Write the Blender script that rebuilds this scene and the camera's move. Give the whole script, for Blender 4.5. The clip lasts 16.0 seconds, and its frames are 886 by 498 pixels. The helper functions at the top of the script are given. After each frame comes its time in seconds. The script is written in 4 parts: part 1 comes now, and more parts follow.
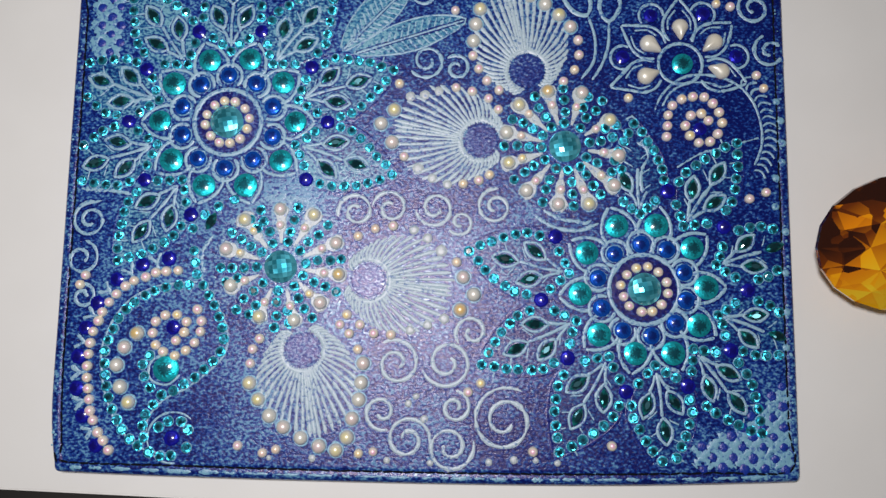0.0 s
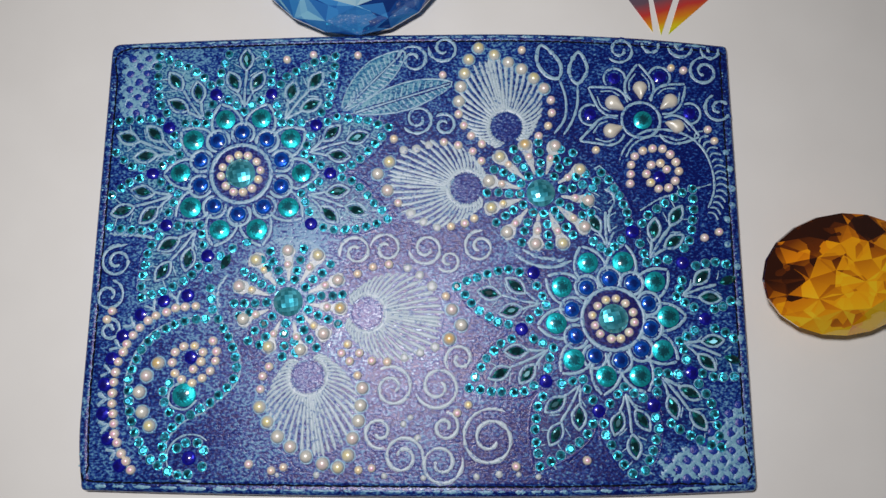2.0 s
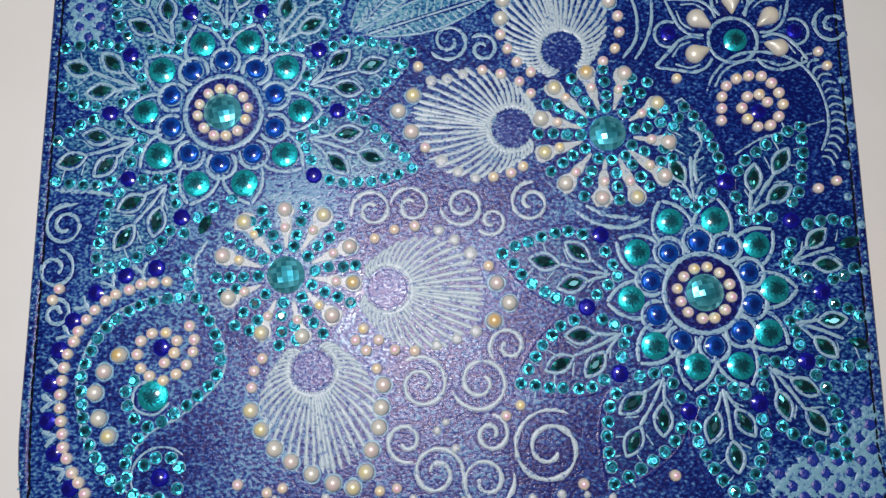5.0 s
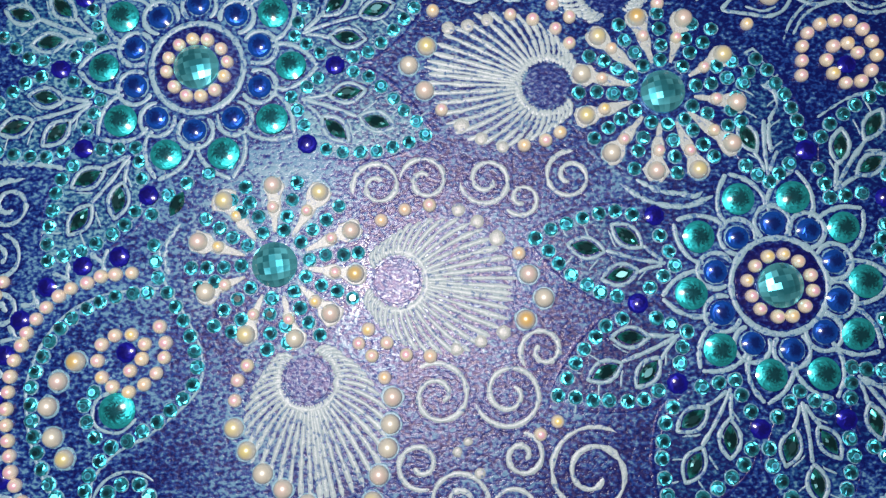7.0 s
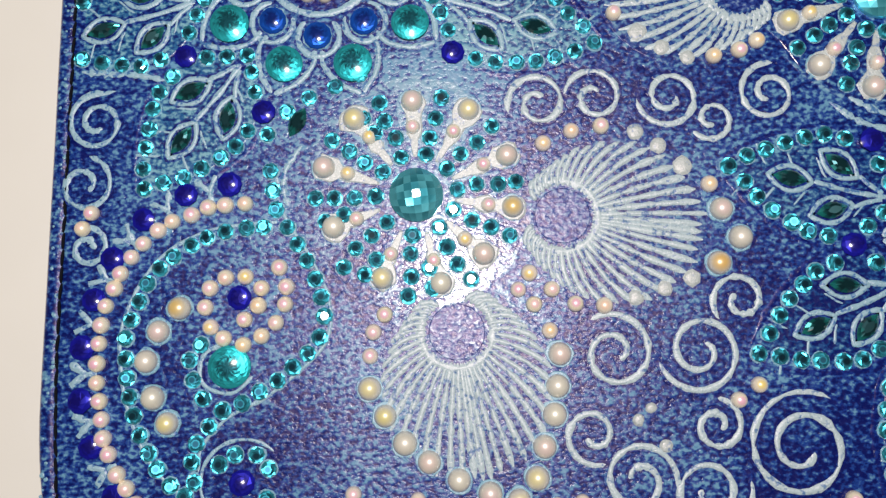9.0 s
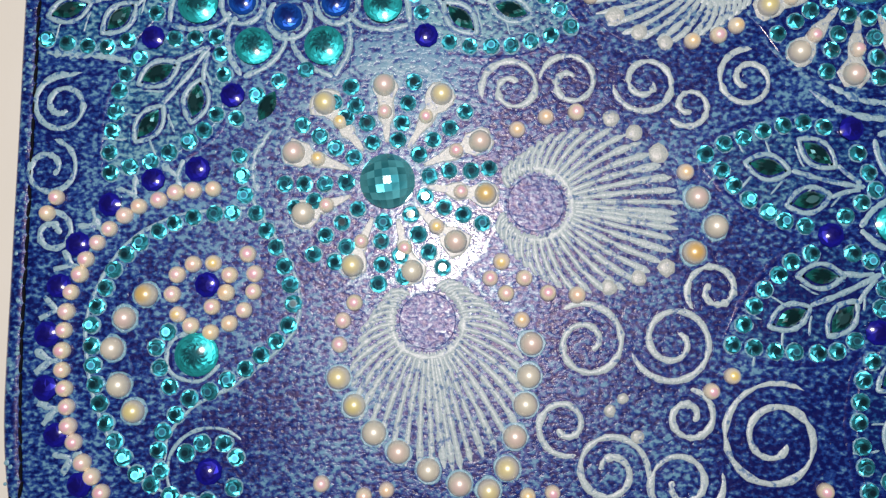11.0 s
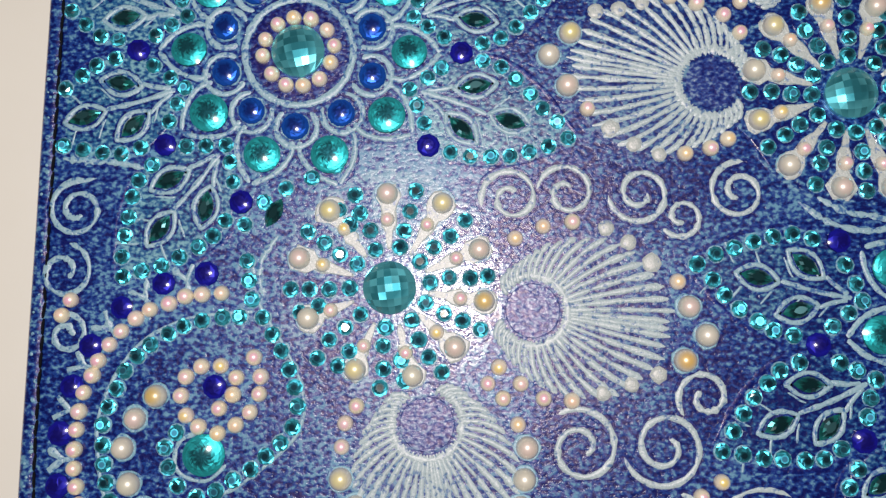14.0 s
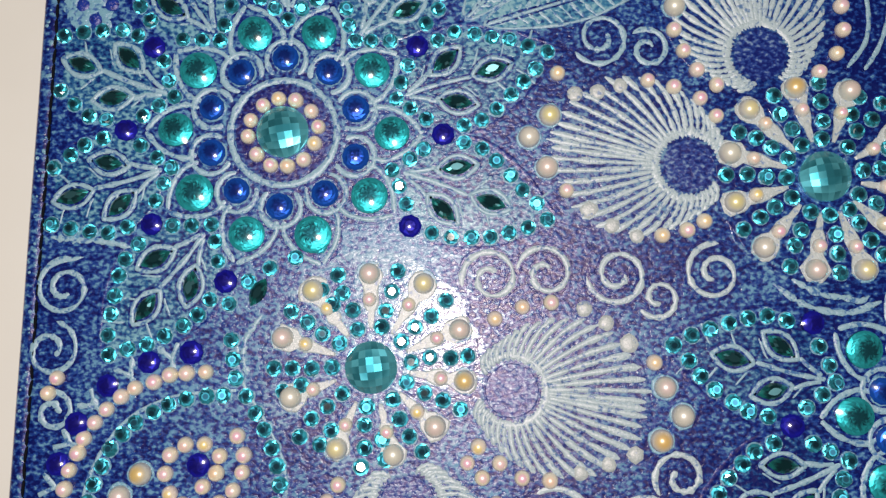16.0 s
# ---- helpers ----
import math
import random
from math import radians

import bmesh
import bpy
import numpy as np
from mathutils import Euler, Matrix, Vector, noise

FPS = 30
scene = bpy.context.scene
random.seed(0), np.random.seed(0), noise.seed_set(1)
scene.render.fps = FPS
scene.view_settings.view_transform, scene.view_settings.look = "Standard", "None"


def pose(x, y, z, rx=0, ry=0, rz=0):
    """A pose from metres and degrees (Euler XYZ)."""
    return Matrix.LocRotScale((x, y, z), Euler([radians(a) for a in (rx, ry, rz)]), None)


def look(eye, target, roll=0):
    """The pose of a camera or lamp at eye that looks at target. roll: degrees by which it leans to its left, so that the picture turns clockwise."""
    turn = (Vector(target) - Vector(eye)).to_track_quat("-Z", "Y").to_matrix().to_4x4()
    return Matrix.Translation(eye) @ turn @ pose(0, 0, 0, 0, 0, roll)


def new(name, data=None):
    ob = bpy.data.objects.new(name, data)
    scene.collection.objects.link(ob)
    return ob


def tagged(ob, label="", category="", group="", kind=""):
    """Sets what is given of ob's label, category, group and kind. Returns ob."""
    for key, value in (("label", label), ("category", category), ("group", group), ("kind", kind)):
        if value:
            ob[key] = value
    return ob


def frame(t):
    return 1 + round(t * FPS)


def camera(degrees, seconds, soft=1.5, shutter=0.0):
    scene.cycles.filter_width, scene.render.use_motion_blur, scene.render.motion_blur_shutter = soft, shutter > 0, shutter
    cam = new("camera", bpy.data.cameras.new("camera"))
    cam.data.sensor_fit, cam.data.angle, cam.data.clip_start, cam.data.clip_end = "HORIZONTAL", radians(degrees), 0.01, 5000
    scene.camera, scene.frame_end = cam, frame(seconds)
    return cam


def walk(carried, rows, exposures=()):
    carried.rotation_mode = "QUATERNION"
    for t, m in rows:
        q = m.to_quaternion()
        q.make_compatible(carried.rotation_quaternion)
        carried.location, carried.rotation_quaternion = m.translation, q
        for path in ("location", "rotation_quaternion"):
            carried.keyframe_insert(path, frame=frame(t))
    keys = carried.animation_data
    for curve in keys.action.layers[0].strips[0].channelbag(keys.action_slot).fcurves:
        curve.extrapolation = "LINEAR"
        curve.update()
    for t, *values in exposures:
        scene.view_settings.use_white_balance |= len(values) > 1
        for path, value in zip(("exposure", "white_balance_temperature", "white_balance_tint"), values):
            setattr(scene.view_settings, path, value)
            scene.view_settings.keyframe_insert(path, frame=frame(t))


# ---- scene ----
cam = camera(60.0, 16.0, soft=1.42)
PATH = [
    (0, 0.00972, -0.03860, 0.23056, 7.260, 1.209, 0.547),
    (0.5, 0.01385, -0.03814, 0.23814, 8.452, 1.426, 0.487),
    (1, 0.01621, -0.03870, 0.24945, 9.619, 1.137, 0.271),
    (1.5, 0.01326, -0.04239, 0.25590, 10.362, 0.724, 0.076),
    (2, 0.01054, -0.04707, 0.25626, 11.104, 0.628, -0.054),
    (2.5, 0.00873, -0.05242, 0.24902, 11.659, 0.443, -0.135),
    (3, 0.00669, -0.05508, 0.23969, 11.414, 0.200, -0.268),
    (3.5, 0.00349, -0.05122, 0.22559, 11.309, 0.222, -0.321),
    (4, 0.00062, -0.04845, 0.21533, 10.817, 0.121, -0.396),
    (4.2, -0.00023, -0.04752, 0.21253, 10.668, 0.094, -0.479),
    (6.3, -0.00218, -0.03736, 0.18096, 8.148, 0.941, -0.653),
    (6.5, -0.00236, -0.03651, 0.17740, 7.819, 0.778, -0.639),
    (7, -0.00503, -0.03357, 0.16995, 7.259, 0.739, -0.706),
    (7.5, -0.01273, -0.03386, 0.16098, 6.601, 0.879, -0.670),
    (8, -0.02110, -0.03627, 0.15445, 6.478, 0.915, -0.578),
    (8.5, -0.02910, -0.03841, 0.14886, 6.535, 0.968, -0.379),
    (9, -0.03462, -0.04035, 0.14326, 6.409, 1.028, -0.155),
    (9.2, -0.03584, -0.04212, 0.14119, 6.180, 0.970, -0.051),
    (11.3, -0.03004, -0.03734, 0.14133, 5.026, 0.740, 0.287),
    (11.5, -0.03020, -0.03580, 0.14197, 5.032, 0.783, 0.336),
    (12, -0.03048, -0.03298, 0.14316, 4.963, 0.840, 0.434),
    (12.5, -0.03268, -0.03097, 0.14474, 5.080, 0.838, 0.567),
    (13, -0.03114, -0.02736, 0.14660, 5.416, 0.901, 0.680),
    (13.5, -0.03003, -0.02532, 0.14687, 5.599, 1.011, 0.716),
    (14, -0.02959, -0.02262, 0.14738, 5.638, 1.051, 0.749),
    (14.5, -0.03023, -0.01974, 0.14797, 5.610, 1.007, 0.805),
    (15, -0.02920, -0.01620, 0.14850, 5.674, 0.915, 0.841),
    (15.5, -0.02749, -0.01175, 0.14958, 5.891, 0.956, 0.880),
    (16, -0.02661, -0.00960, 0.15099, 6.086, 0.917, 0.916),
]
EXPO = [(0.0, 0.0, 6500, 10), (1.5, -0.09, 6500, 10), (4.0, 0.0, 6550, 10), (6.5, 0.12, 6850, 10), (7.5, 0.29, 7300, 10), (9.0, 0.18, 7250, 10), (12.0, 0.05, 7300, 10), (16.0, 0.05, 7350, 10)]
walk(cam, [(t, pose(x, y, z - 0.007, rx, ry, rz)) for t, x, y, z, rx, ry, rz in PATH], exposures=EXPO)
# ---- light ----
world = bpy.data.worlds.new("room")
scene.world = world
world.use_nodes = True
world.node_tree.nodes["Background"].inputs["Color"].default_value = (1.0, 0.95, 0.9, 1)
world.node_tree.nodes["Background"].inputs["Strength"].default_value = 0.05
lamp_data = bpy.data.lights.new("lamp", "AREA")
lamp_data.shape, lamp_data.size, lamp_data.energy, lamp_data.color = "DISK", 0.032, 0.94, (1.0, 0.975, 0.955)
lamp = new("lamp", lamp_data)
lamp.matrix_world = look((-0.032, -0.003, 0.326), (-0.032, -0.003, 0))

MM = 0.001
TOP = 5.5           # height of the cover's face, in millimetres


# ---- materials ----
def material(name):
    m = bpy.data.materials.new(name)
    m.use_nodes = True
    return m, m.node_tree, m.node_tree.nodes["Principled BSDF"]


def node(tree, kind, **inputs):
    n = tree.nodes.new(kind)
    for key, value in inputs.items():
        n.inputs[key.replace("_", " ")].default_value = value
    return n


def ramp(tree, source, *stops):
    n = tree.nodes.new("ShaderNodeValToRGB")
    while len(n.color_ramp.elements) < len(stops):
        n.color_ramp.elements.new(0.5)
    for e, (place, colour) in zip(n.color_ramp.elements, stops):
        e.position, e.color = place, (*colour, 1)
    tree.links.new(source, n.inputs[0])
    return n.outputs[0]


def maths(tree, op, a, b):
    n = tree.nodes.new("ShaderNodeMath")
    n.operation = op
    for slot, v in zip(n.inputs, (a, b)):
        if isinstance(v, (int, float)):
            slot.default_value = v
        else:
            tree.links.new(v, slot)
    return n.outputs[0]


def mix(tree, factor, a, b):
    n = tree.nodes.new("ShaderNodeMix")
    n.data_type = "RGBA"
    for key, v in ((0, factor), (6, a), (7, b)):
        if isinstance(v, (int, float)):
            n.inputs[key].default_value = v
        elif isinstance(v, tuple):
            n.inputs[key].default_value = (*v, 1)
        else:
            tree.links.new(v, n.inputs[key])
    return n.outputs[2]


def grain(tree, scale, stretch=(1, 1, 1), detail=3.0):
    c = tree.nodes.new("ShaderNodeTexCoord")
    m = node(tree, "ShaderNodeMapping")
    m.inputs["Scale"].default_value = stretch
    n = node(tree, "ShaderNodeTexNoise", Scale=scale, Detail=detail)
    tree.links.new(c.outputs["Object"], m.inputs[0])
    tree.links.new(m.outputs[0], n.inputs["Vector"])
    return n.outputs["Fac"]


def bump(tree, shader, height, distance, strength=1.0):
    b = node(tree, "ShaderNodeBump", Strength=strength, Distance=distance)
    tree.links.new(height, b.inputs["Height"])
    tree.links.new(b.outputs[0], shader.inputs["Normal"])
    tree.links.new(b.outputs[0], shader.inputs["Coat Normal"])


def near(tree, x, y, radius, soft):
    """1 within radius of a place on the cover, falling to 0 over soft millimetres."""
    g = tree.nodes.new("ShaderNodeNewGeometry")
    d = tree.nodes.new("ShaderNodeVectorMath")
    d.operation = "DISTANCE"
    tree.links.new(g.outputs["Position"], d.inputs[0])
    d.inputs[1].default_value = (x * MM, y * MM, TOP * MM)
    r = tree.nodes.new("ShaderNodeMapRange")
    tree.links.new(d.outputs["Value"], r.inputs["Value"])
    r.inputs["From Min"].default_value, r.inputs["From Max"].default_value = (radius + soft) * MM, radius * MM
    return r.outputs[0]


def pearl_sheen(tree, shader, colour):
    """A wide soft gloss of that colour over the shader, as pearl varnish gives."""
    sheen = tree.nodes.new("ShaderNodeBsdfGlossy")
    sheen.distribution = "BECKMANN"
    sheen.inputs["Roughness"].default_value = 0.40
    if isinstance(colour, tuple):
        sheen.inputs["Color"].default_value = (*colour, 1)
    else:
        tree.links.new(colour, sheen.inputs["Color"])
    both, end = tree.nodes.new("ShaderNodeAddShader"), tree.nodes["Material Output"]
    tree.links.new(shader.outputs[0], both.inputs[0])
    tree.links.new(sheen.outputs[0], both.inputs[1])
    tree.links.new(both.outputs[0], end.inputs["Surface"])


def leather(name, dark, middle, pale, shift, lacquer=0.0, tooth=0.1):
    """Printed, embossed leather under a pearl varnish: a wide pink-violet sheen where it faces the lamp, and a thin clear lacquer."""
    m, tree, s = material(name)
    fine = grain(tree, 1220, (0.85, 1.15, 1), 3.5)
    broad = grain(tree, 55, (1, 1, 1), 2)
    height = maths(tree, "ADD", fine, maths(tree, "MULTIPLY", maths(tree, "SUBTRACT", broad, 0.5), 0.35))
    # paler print round the flowers; the first patch also paints in the daisy's sheen
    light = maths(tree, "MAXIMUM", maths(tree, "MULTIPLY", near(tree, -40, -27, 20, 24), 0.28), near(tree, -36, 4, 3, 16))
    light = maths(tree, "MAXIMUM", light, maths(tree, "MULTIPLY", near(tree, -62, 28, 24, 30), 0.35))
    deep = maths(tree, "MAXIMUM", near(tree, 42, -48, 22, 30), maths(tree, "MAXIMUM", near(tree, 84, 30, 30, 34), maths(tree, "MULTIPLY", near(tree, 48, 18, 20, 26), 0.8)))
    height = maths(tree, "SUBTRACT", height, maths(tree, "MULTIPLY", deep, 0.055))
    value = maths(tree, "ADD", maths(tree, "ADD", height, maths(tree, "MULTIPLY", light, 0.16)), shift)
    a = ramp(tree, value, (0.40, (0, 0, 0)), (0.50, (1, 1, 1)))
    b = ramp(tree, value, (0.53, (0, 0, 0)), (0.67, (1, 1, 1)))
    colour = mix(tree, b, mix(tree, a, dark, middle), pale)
    tree.links.new(colour, s.inputs["Base Color"])
    s.inputs["Roughness"].default_value = 0.20
    s.inputs["Specular IOR Level"].default_value = 0.28
    s.inputs["Coat Weight"].default_value, s.inputs["Coat Roughness"].default_value = lacquer, 0.09
    knobs = ramp(tree, fine, (0.36, (0, 0, 0)), (0.60, (1, 1, 1)))
    relief = maths(tree, "ADD", maths(tree, "MULTIPLY", knobs, 0.7), maths(tree, "MULTIPLY", grain(tree, 2600, (1, 1, 1), 2), 0.6))
    bump(tree, s, relief, 0.00014, 0.55)
    if lacquer:
        film = node(tree, "ShaderNodeBump", Strength=tooth, Distance=0.00014)
        tree.links.new(relief, film.inputs["Height"])
        tree.links.new(film.outputs[0], s.inputs["Coat Normal"])
    pearl_sheen(tree, s, ramp(tree, grain(tree, 1500, (1, 1, 1), 2), (0.38, (0.004, 0.004, 0.010)), (0.62, (0.034, 0.023, 0.031))))
    return m


def print_paint(name, pale, under, cut):
    m, tree, s = material(name)
    fine = grain(tree, 1150, (1, 1, 1), 3)
    worn = ramp(tree, maths(tree, "ADD", fine, maths(tree, "MULTIPLY", grain(tree, 120), 0.2)), (cut, (0, 0, 0)), (cut + 0.1, (1, 1, 1)))
    tree.links.new(mix(tree, worn, under, pale), s.inputs["Base Color"])
    s.inputs["Roughness"].default_value = 0.30
    s.inputs["Specular IOR Level"].default_value = 0.5
    s.inputs["Specular Tint"].default_value = (1.0, 0.82, 0.92, 1)
    bump(tree, s, maths(tree, "ADD", fine, maths(tree, "MULTIPLY", grain(tree, 2600, (1, 1, 1), 2), 0.5)), 0.00034, 0.95)
    pearl_sheen(tree, s, (0.030, 0.028, 0.030))
    return m


def stone(name, dark, bright, metallic=0.75, rough=0.34, rim=1.0, spread=0.75, keep=0.25, polish=0.0, sparkle=0.35):
    """Foiled stone: every facet shows a piece of foil behind it, which leans its own way and so catches the lamp or not.
    polish: the steepness of a smooth, domed face over the facets."""
    m, tree, s = material(name)
    c = tree.nodes.new("ShaderNodeTexCoord")
    flat = tree.nodes.new("ShaderNodeVectorMath")
    flat.operation = "MULTIPLY"
    tree.links.new(c.outputs["Object"], flat.inputs[0])
    flat.inputs[1].default_value = (1, 1, 0)
    length = tree.nodes.new("ShaderNodeVectorMath")
    length.operation = "LENGTH"
    tree.links.new(flat.outputs[0], length.inputs[0])
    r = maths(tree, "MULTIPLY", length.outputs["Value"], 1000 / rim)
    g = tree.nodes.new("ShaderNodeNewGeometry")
    # dark heart, bright rim and random facet tones paint foil reflections into the colour
    value = maths(tree, "ADD", maths(tree, "MULTIPLY", r, 1.0), maths(tree, "MULTIPLY", maths(tree, "SUBTRACT", g.outputs["Random Per Island"], 0.5), sparkle))
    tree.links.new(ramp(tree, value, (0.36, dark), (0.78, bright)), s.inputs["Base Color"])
    info = tree.nodes.new("ShaderNodeObjectInfo")
    seed = tree.nodes.new("ShaderNodeCombineXYZ")
    tree.links.new(maths(tree, "MULTIPLY", g.outputs["Random Per Island"], 91.7), seed.inputs[0])
    tree.links.new(maths(tree, "MULTIPLY", info.outputs["Random"], 57.3), seed.inputs[1])
    own = tree.nodes.new("ShaderNodeTexWhiteNoise")
    tree.links.new(seed.outputs[0], own.inputs["Vector"])
    lean = tree.nodes.new("ShaderNodeVectorMath")
    lean.operation = "MULTIPLY_ADD"
    tree.links.new(own.outputs["Color"], lean.inputs[0])
    lean.inputs[1].default_value = (spread, spread, 0)
    lean.inputs[2].default_value = (-spread / 2, -spread / 2, 1 - keep)
    facet = tree.nodes.new("ShaderNodeVectorMath")
    facet.operation = "MULTIPLY_ADD"
    tree.links.new(g.outputs["Normal"], facet.inputs[0])
    facet.inputs[1].default_value = (keep, keep, keep)
    tree.links.new(lean.outputs[0], facet.inputs[2])
    unit = tree.nodes.new("ShaderNodeVectorMath")
    unit.operation = "NORMALIZE"
    tree.links.new(facet.outputs[0], unit.inputs[0])
    tree.links.new(unit.outputs[0], s.inputs["Normal"])
    s.inputs["Metallic"].default_value, s.inputs["Roughness"].default_value = metallic, rough
    s.inputs["Coat Weight"].default_value, s.inputs["Coat Roughness"].default_value = 1.0, 0.08
    if polish:
        swell = tree.nodes.new("ShaderNodeVectorMath")
        swell.operation = "MULTIPLY_ADD"
        tree.links.new(c.outputs["Object"], swell.inputs[0])
        swell.inputs[1].default_value = (1000 / rim * polish, 1000 / rim * polish, 0)
        swell.inputs[2].default_value = (0, 0, 1)
        turned = tree.nodes.new("ShaderNodeVectorTransform")
        turned.vector_type, turned.convert_from, turned.convert_to = "NORMAL", "OBJECT", "WORLD"
        tree.links.new(swell.outputs[0], turned.inputs[0])
        tree.links.new(turned.outputs[0], s.inputs["Coat Normal"])
        s.inputs["Coat Roughness"].default_value, s.inputs["Specular IOR Level"].default_value = 0.14, 0.1
    return m


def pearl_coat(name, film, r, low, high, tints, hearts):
    """Nacre: each pearl has its own tint, and its own interference colour (heart) painted in over the crown, from low
    to high of its height r.
    """
    m, tree, s = material(name)
    info = tree.nodes.new("ShaderNodeObjectInfo")
    colour = ramp(tree, info.outputs["Random"], *[((i + 0.5) / len(tints), t) for i, t in enumerate(tints)])
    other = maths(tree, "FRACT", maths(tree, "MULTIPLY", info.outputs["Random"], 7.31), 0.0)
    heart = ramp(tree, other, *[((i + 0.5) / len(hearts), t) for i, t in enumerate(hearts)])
    c = tree.nodes.new("ShaderNodeTexCoord")
    x = tree.nodes.new("ShaderNodeSeparateXYZ")
    tree.links.new(c.outputs["Object"], x.inputs[0])
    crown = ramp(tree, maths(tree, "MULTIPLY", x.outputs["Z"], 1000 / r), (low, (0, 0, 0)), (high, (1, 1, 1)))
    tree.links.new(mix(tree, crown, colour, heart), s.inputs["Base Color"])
    s.inputs["Roughness"].default_value, s.inputs["Metallic"].default_value = 0.40, 0.1
    s.inputs["Coat Weight"].default_value, s.inputs["Coat Roughness"].default_value = 1.0, 0.32
    s.inputs["Coat IOR"].default_value, s.inputs["Specular IOR Level"].default_value = 2.1, 0.25
    s.inputs["Thin Film Thickness"].default_value, s.inputs["Thin Film IOR"].default_value = film, 1.75
    bump(tree, s, grain(tree, 700, (1, 1, 1), 2), 0.00001, 0.3)
    return m


def glass(name, shade_slope, shards, *tints):
    """Coloured cut glass, almost opaque. Facets and shards get random tones for its inner reflections, and a gradient
    paints in shade.
    """
    m, tree, s = material(name)
    g = tree.nodes.new("ShaderNodeNewGeometry")
    c = tree.nodes.new("ShaderNodeTexCoord")
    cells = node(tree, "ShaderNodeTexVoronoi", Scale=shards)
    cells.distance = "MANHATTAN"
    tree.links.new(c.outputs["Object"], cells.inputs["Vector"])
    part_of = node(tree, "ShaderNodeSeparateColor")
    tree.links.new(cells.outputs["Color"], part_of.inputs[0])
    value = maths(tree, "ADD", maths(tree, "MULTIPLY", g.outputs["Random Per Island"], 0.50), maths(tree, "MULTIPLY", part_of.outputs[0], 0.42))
    # shade across the stone, painted as a gradient of its colour
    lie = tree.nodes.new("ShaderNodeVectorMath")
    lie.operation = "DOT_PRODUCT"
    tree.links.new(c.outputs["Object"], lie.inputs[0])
    lie.inputs[1].default_value = shade_slope
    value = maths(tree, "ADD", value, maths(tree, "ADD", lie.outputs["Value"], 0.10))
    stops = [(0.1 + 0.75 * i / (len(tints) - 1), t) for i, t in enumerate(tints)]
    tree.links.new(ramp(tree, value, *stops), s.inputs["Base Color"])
    s.inputs["Transmission Weight"].default_value, s.inputs["Roughness"].default_value, s.inputs["IOR"].default_value = 0.08, 0.0, 1.6
    s.inputs["Coat Weight"].default_value, s.inputs["Coat Roughness"].default_value = 1.0, 0.02
    return m


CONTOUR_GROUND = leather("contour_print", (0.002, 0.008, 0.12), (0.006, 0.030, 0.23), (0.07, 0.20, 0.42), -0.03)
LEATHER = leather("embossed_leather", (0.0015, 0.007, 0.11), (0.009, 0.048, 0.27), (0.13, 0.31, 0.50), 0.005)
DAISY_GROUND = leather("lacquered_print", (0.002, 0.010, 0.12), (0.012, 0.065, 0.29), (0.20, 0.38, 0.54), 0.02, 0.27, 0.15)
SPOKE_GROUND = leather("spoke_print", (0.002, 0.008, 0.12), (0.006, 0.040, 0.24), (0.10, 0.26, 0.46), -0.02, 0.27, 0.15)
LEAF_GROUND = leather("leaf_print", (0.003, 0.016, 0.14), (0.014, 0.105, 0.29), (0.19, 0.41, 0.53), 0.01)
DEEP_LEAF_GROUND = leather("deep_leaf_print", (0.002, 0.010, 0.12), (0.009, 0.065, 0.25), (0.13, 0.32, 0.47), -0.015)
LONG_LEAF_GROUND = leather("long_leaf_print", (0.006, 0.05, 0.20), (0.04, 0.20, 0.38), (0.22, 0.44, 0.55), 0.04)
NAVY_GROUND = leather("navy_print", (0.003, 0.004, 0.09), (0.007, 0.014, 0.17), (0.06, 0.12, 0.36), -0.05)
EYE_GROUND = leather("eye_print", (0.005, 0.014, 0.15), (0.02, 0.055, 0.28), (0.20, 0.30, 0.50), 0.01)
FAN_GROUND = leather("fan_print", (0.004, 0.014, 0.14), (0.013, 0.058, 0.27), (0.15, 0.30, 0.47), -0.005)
PALE = print_paint("pale_print", (0.30, 0.49, 0.63), (0.05, 0.17, 0.42), 0.455)
FAN_PALE = print_paint("fan_pale_print", (0.46, 0.58, 0.67), (0.12, 0.23, 0.45), 0.43)
SET_PRINT = print_paint("setting_print", (0.20, 0.42, 0.58), (0.04, 0.14, 0.40), 0.45)
CREAM = print_paint("cream_print", (0.50, 0.56, 0.60), (0.20, 0.30, 0.52), 0.41)
DEEP = print_paint("deep_blue_print", (0.006, 0.035, 0.32), (0.006, 0.015, 0.18), 0.42)
TEAL = stone("teal_foil", (0.010, 0.085, 0.15), (0.035, 0.50, 0.70), 0.82, 0.34, 1.22, 0.75, 0.12, sparkle=0.7)
BIG_TEAL = stone("teal_stone", (0.004, 0.085, 0.12), (0.012, 0.50, 0.60), 0.65, 0.36, 3.35, 0.14, 0.4, polish=0.42, sparkle=0.4)
CENTRE_TEAL = stone("checker_stone", (0.03, 0.32, 0.44), (0.14, 0.72, 0.92), 0.75, 0.34, 4.8, 0.22, 0.75, sparkle=0.7)
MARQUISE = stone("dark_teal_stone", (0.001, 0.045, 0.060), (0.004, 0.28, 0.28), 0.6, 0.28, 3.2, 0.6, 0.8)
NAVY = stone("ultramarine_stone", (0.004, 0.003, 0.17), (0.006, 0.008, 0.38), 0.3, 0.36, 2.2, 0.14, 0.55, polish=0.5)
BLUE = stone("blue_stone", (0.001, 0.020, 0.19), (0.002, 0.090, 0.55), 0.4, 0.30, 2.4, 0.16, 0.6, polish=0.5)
CREAM_TINTS = ((0.93, 0.84, 0.72), (0.93, 0.84, 0.66), (0.93, 0.81, 0.74))
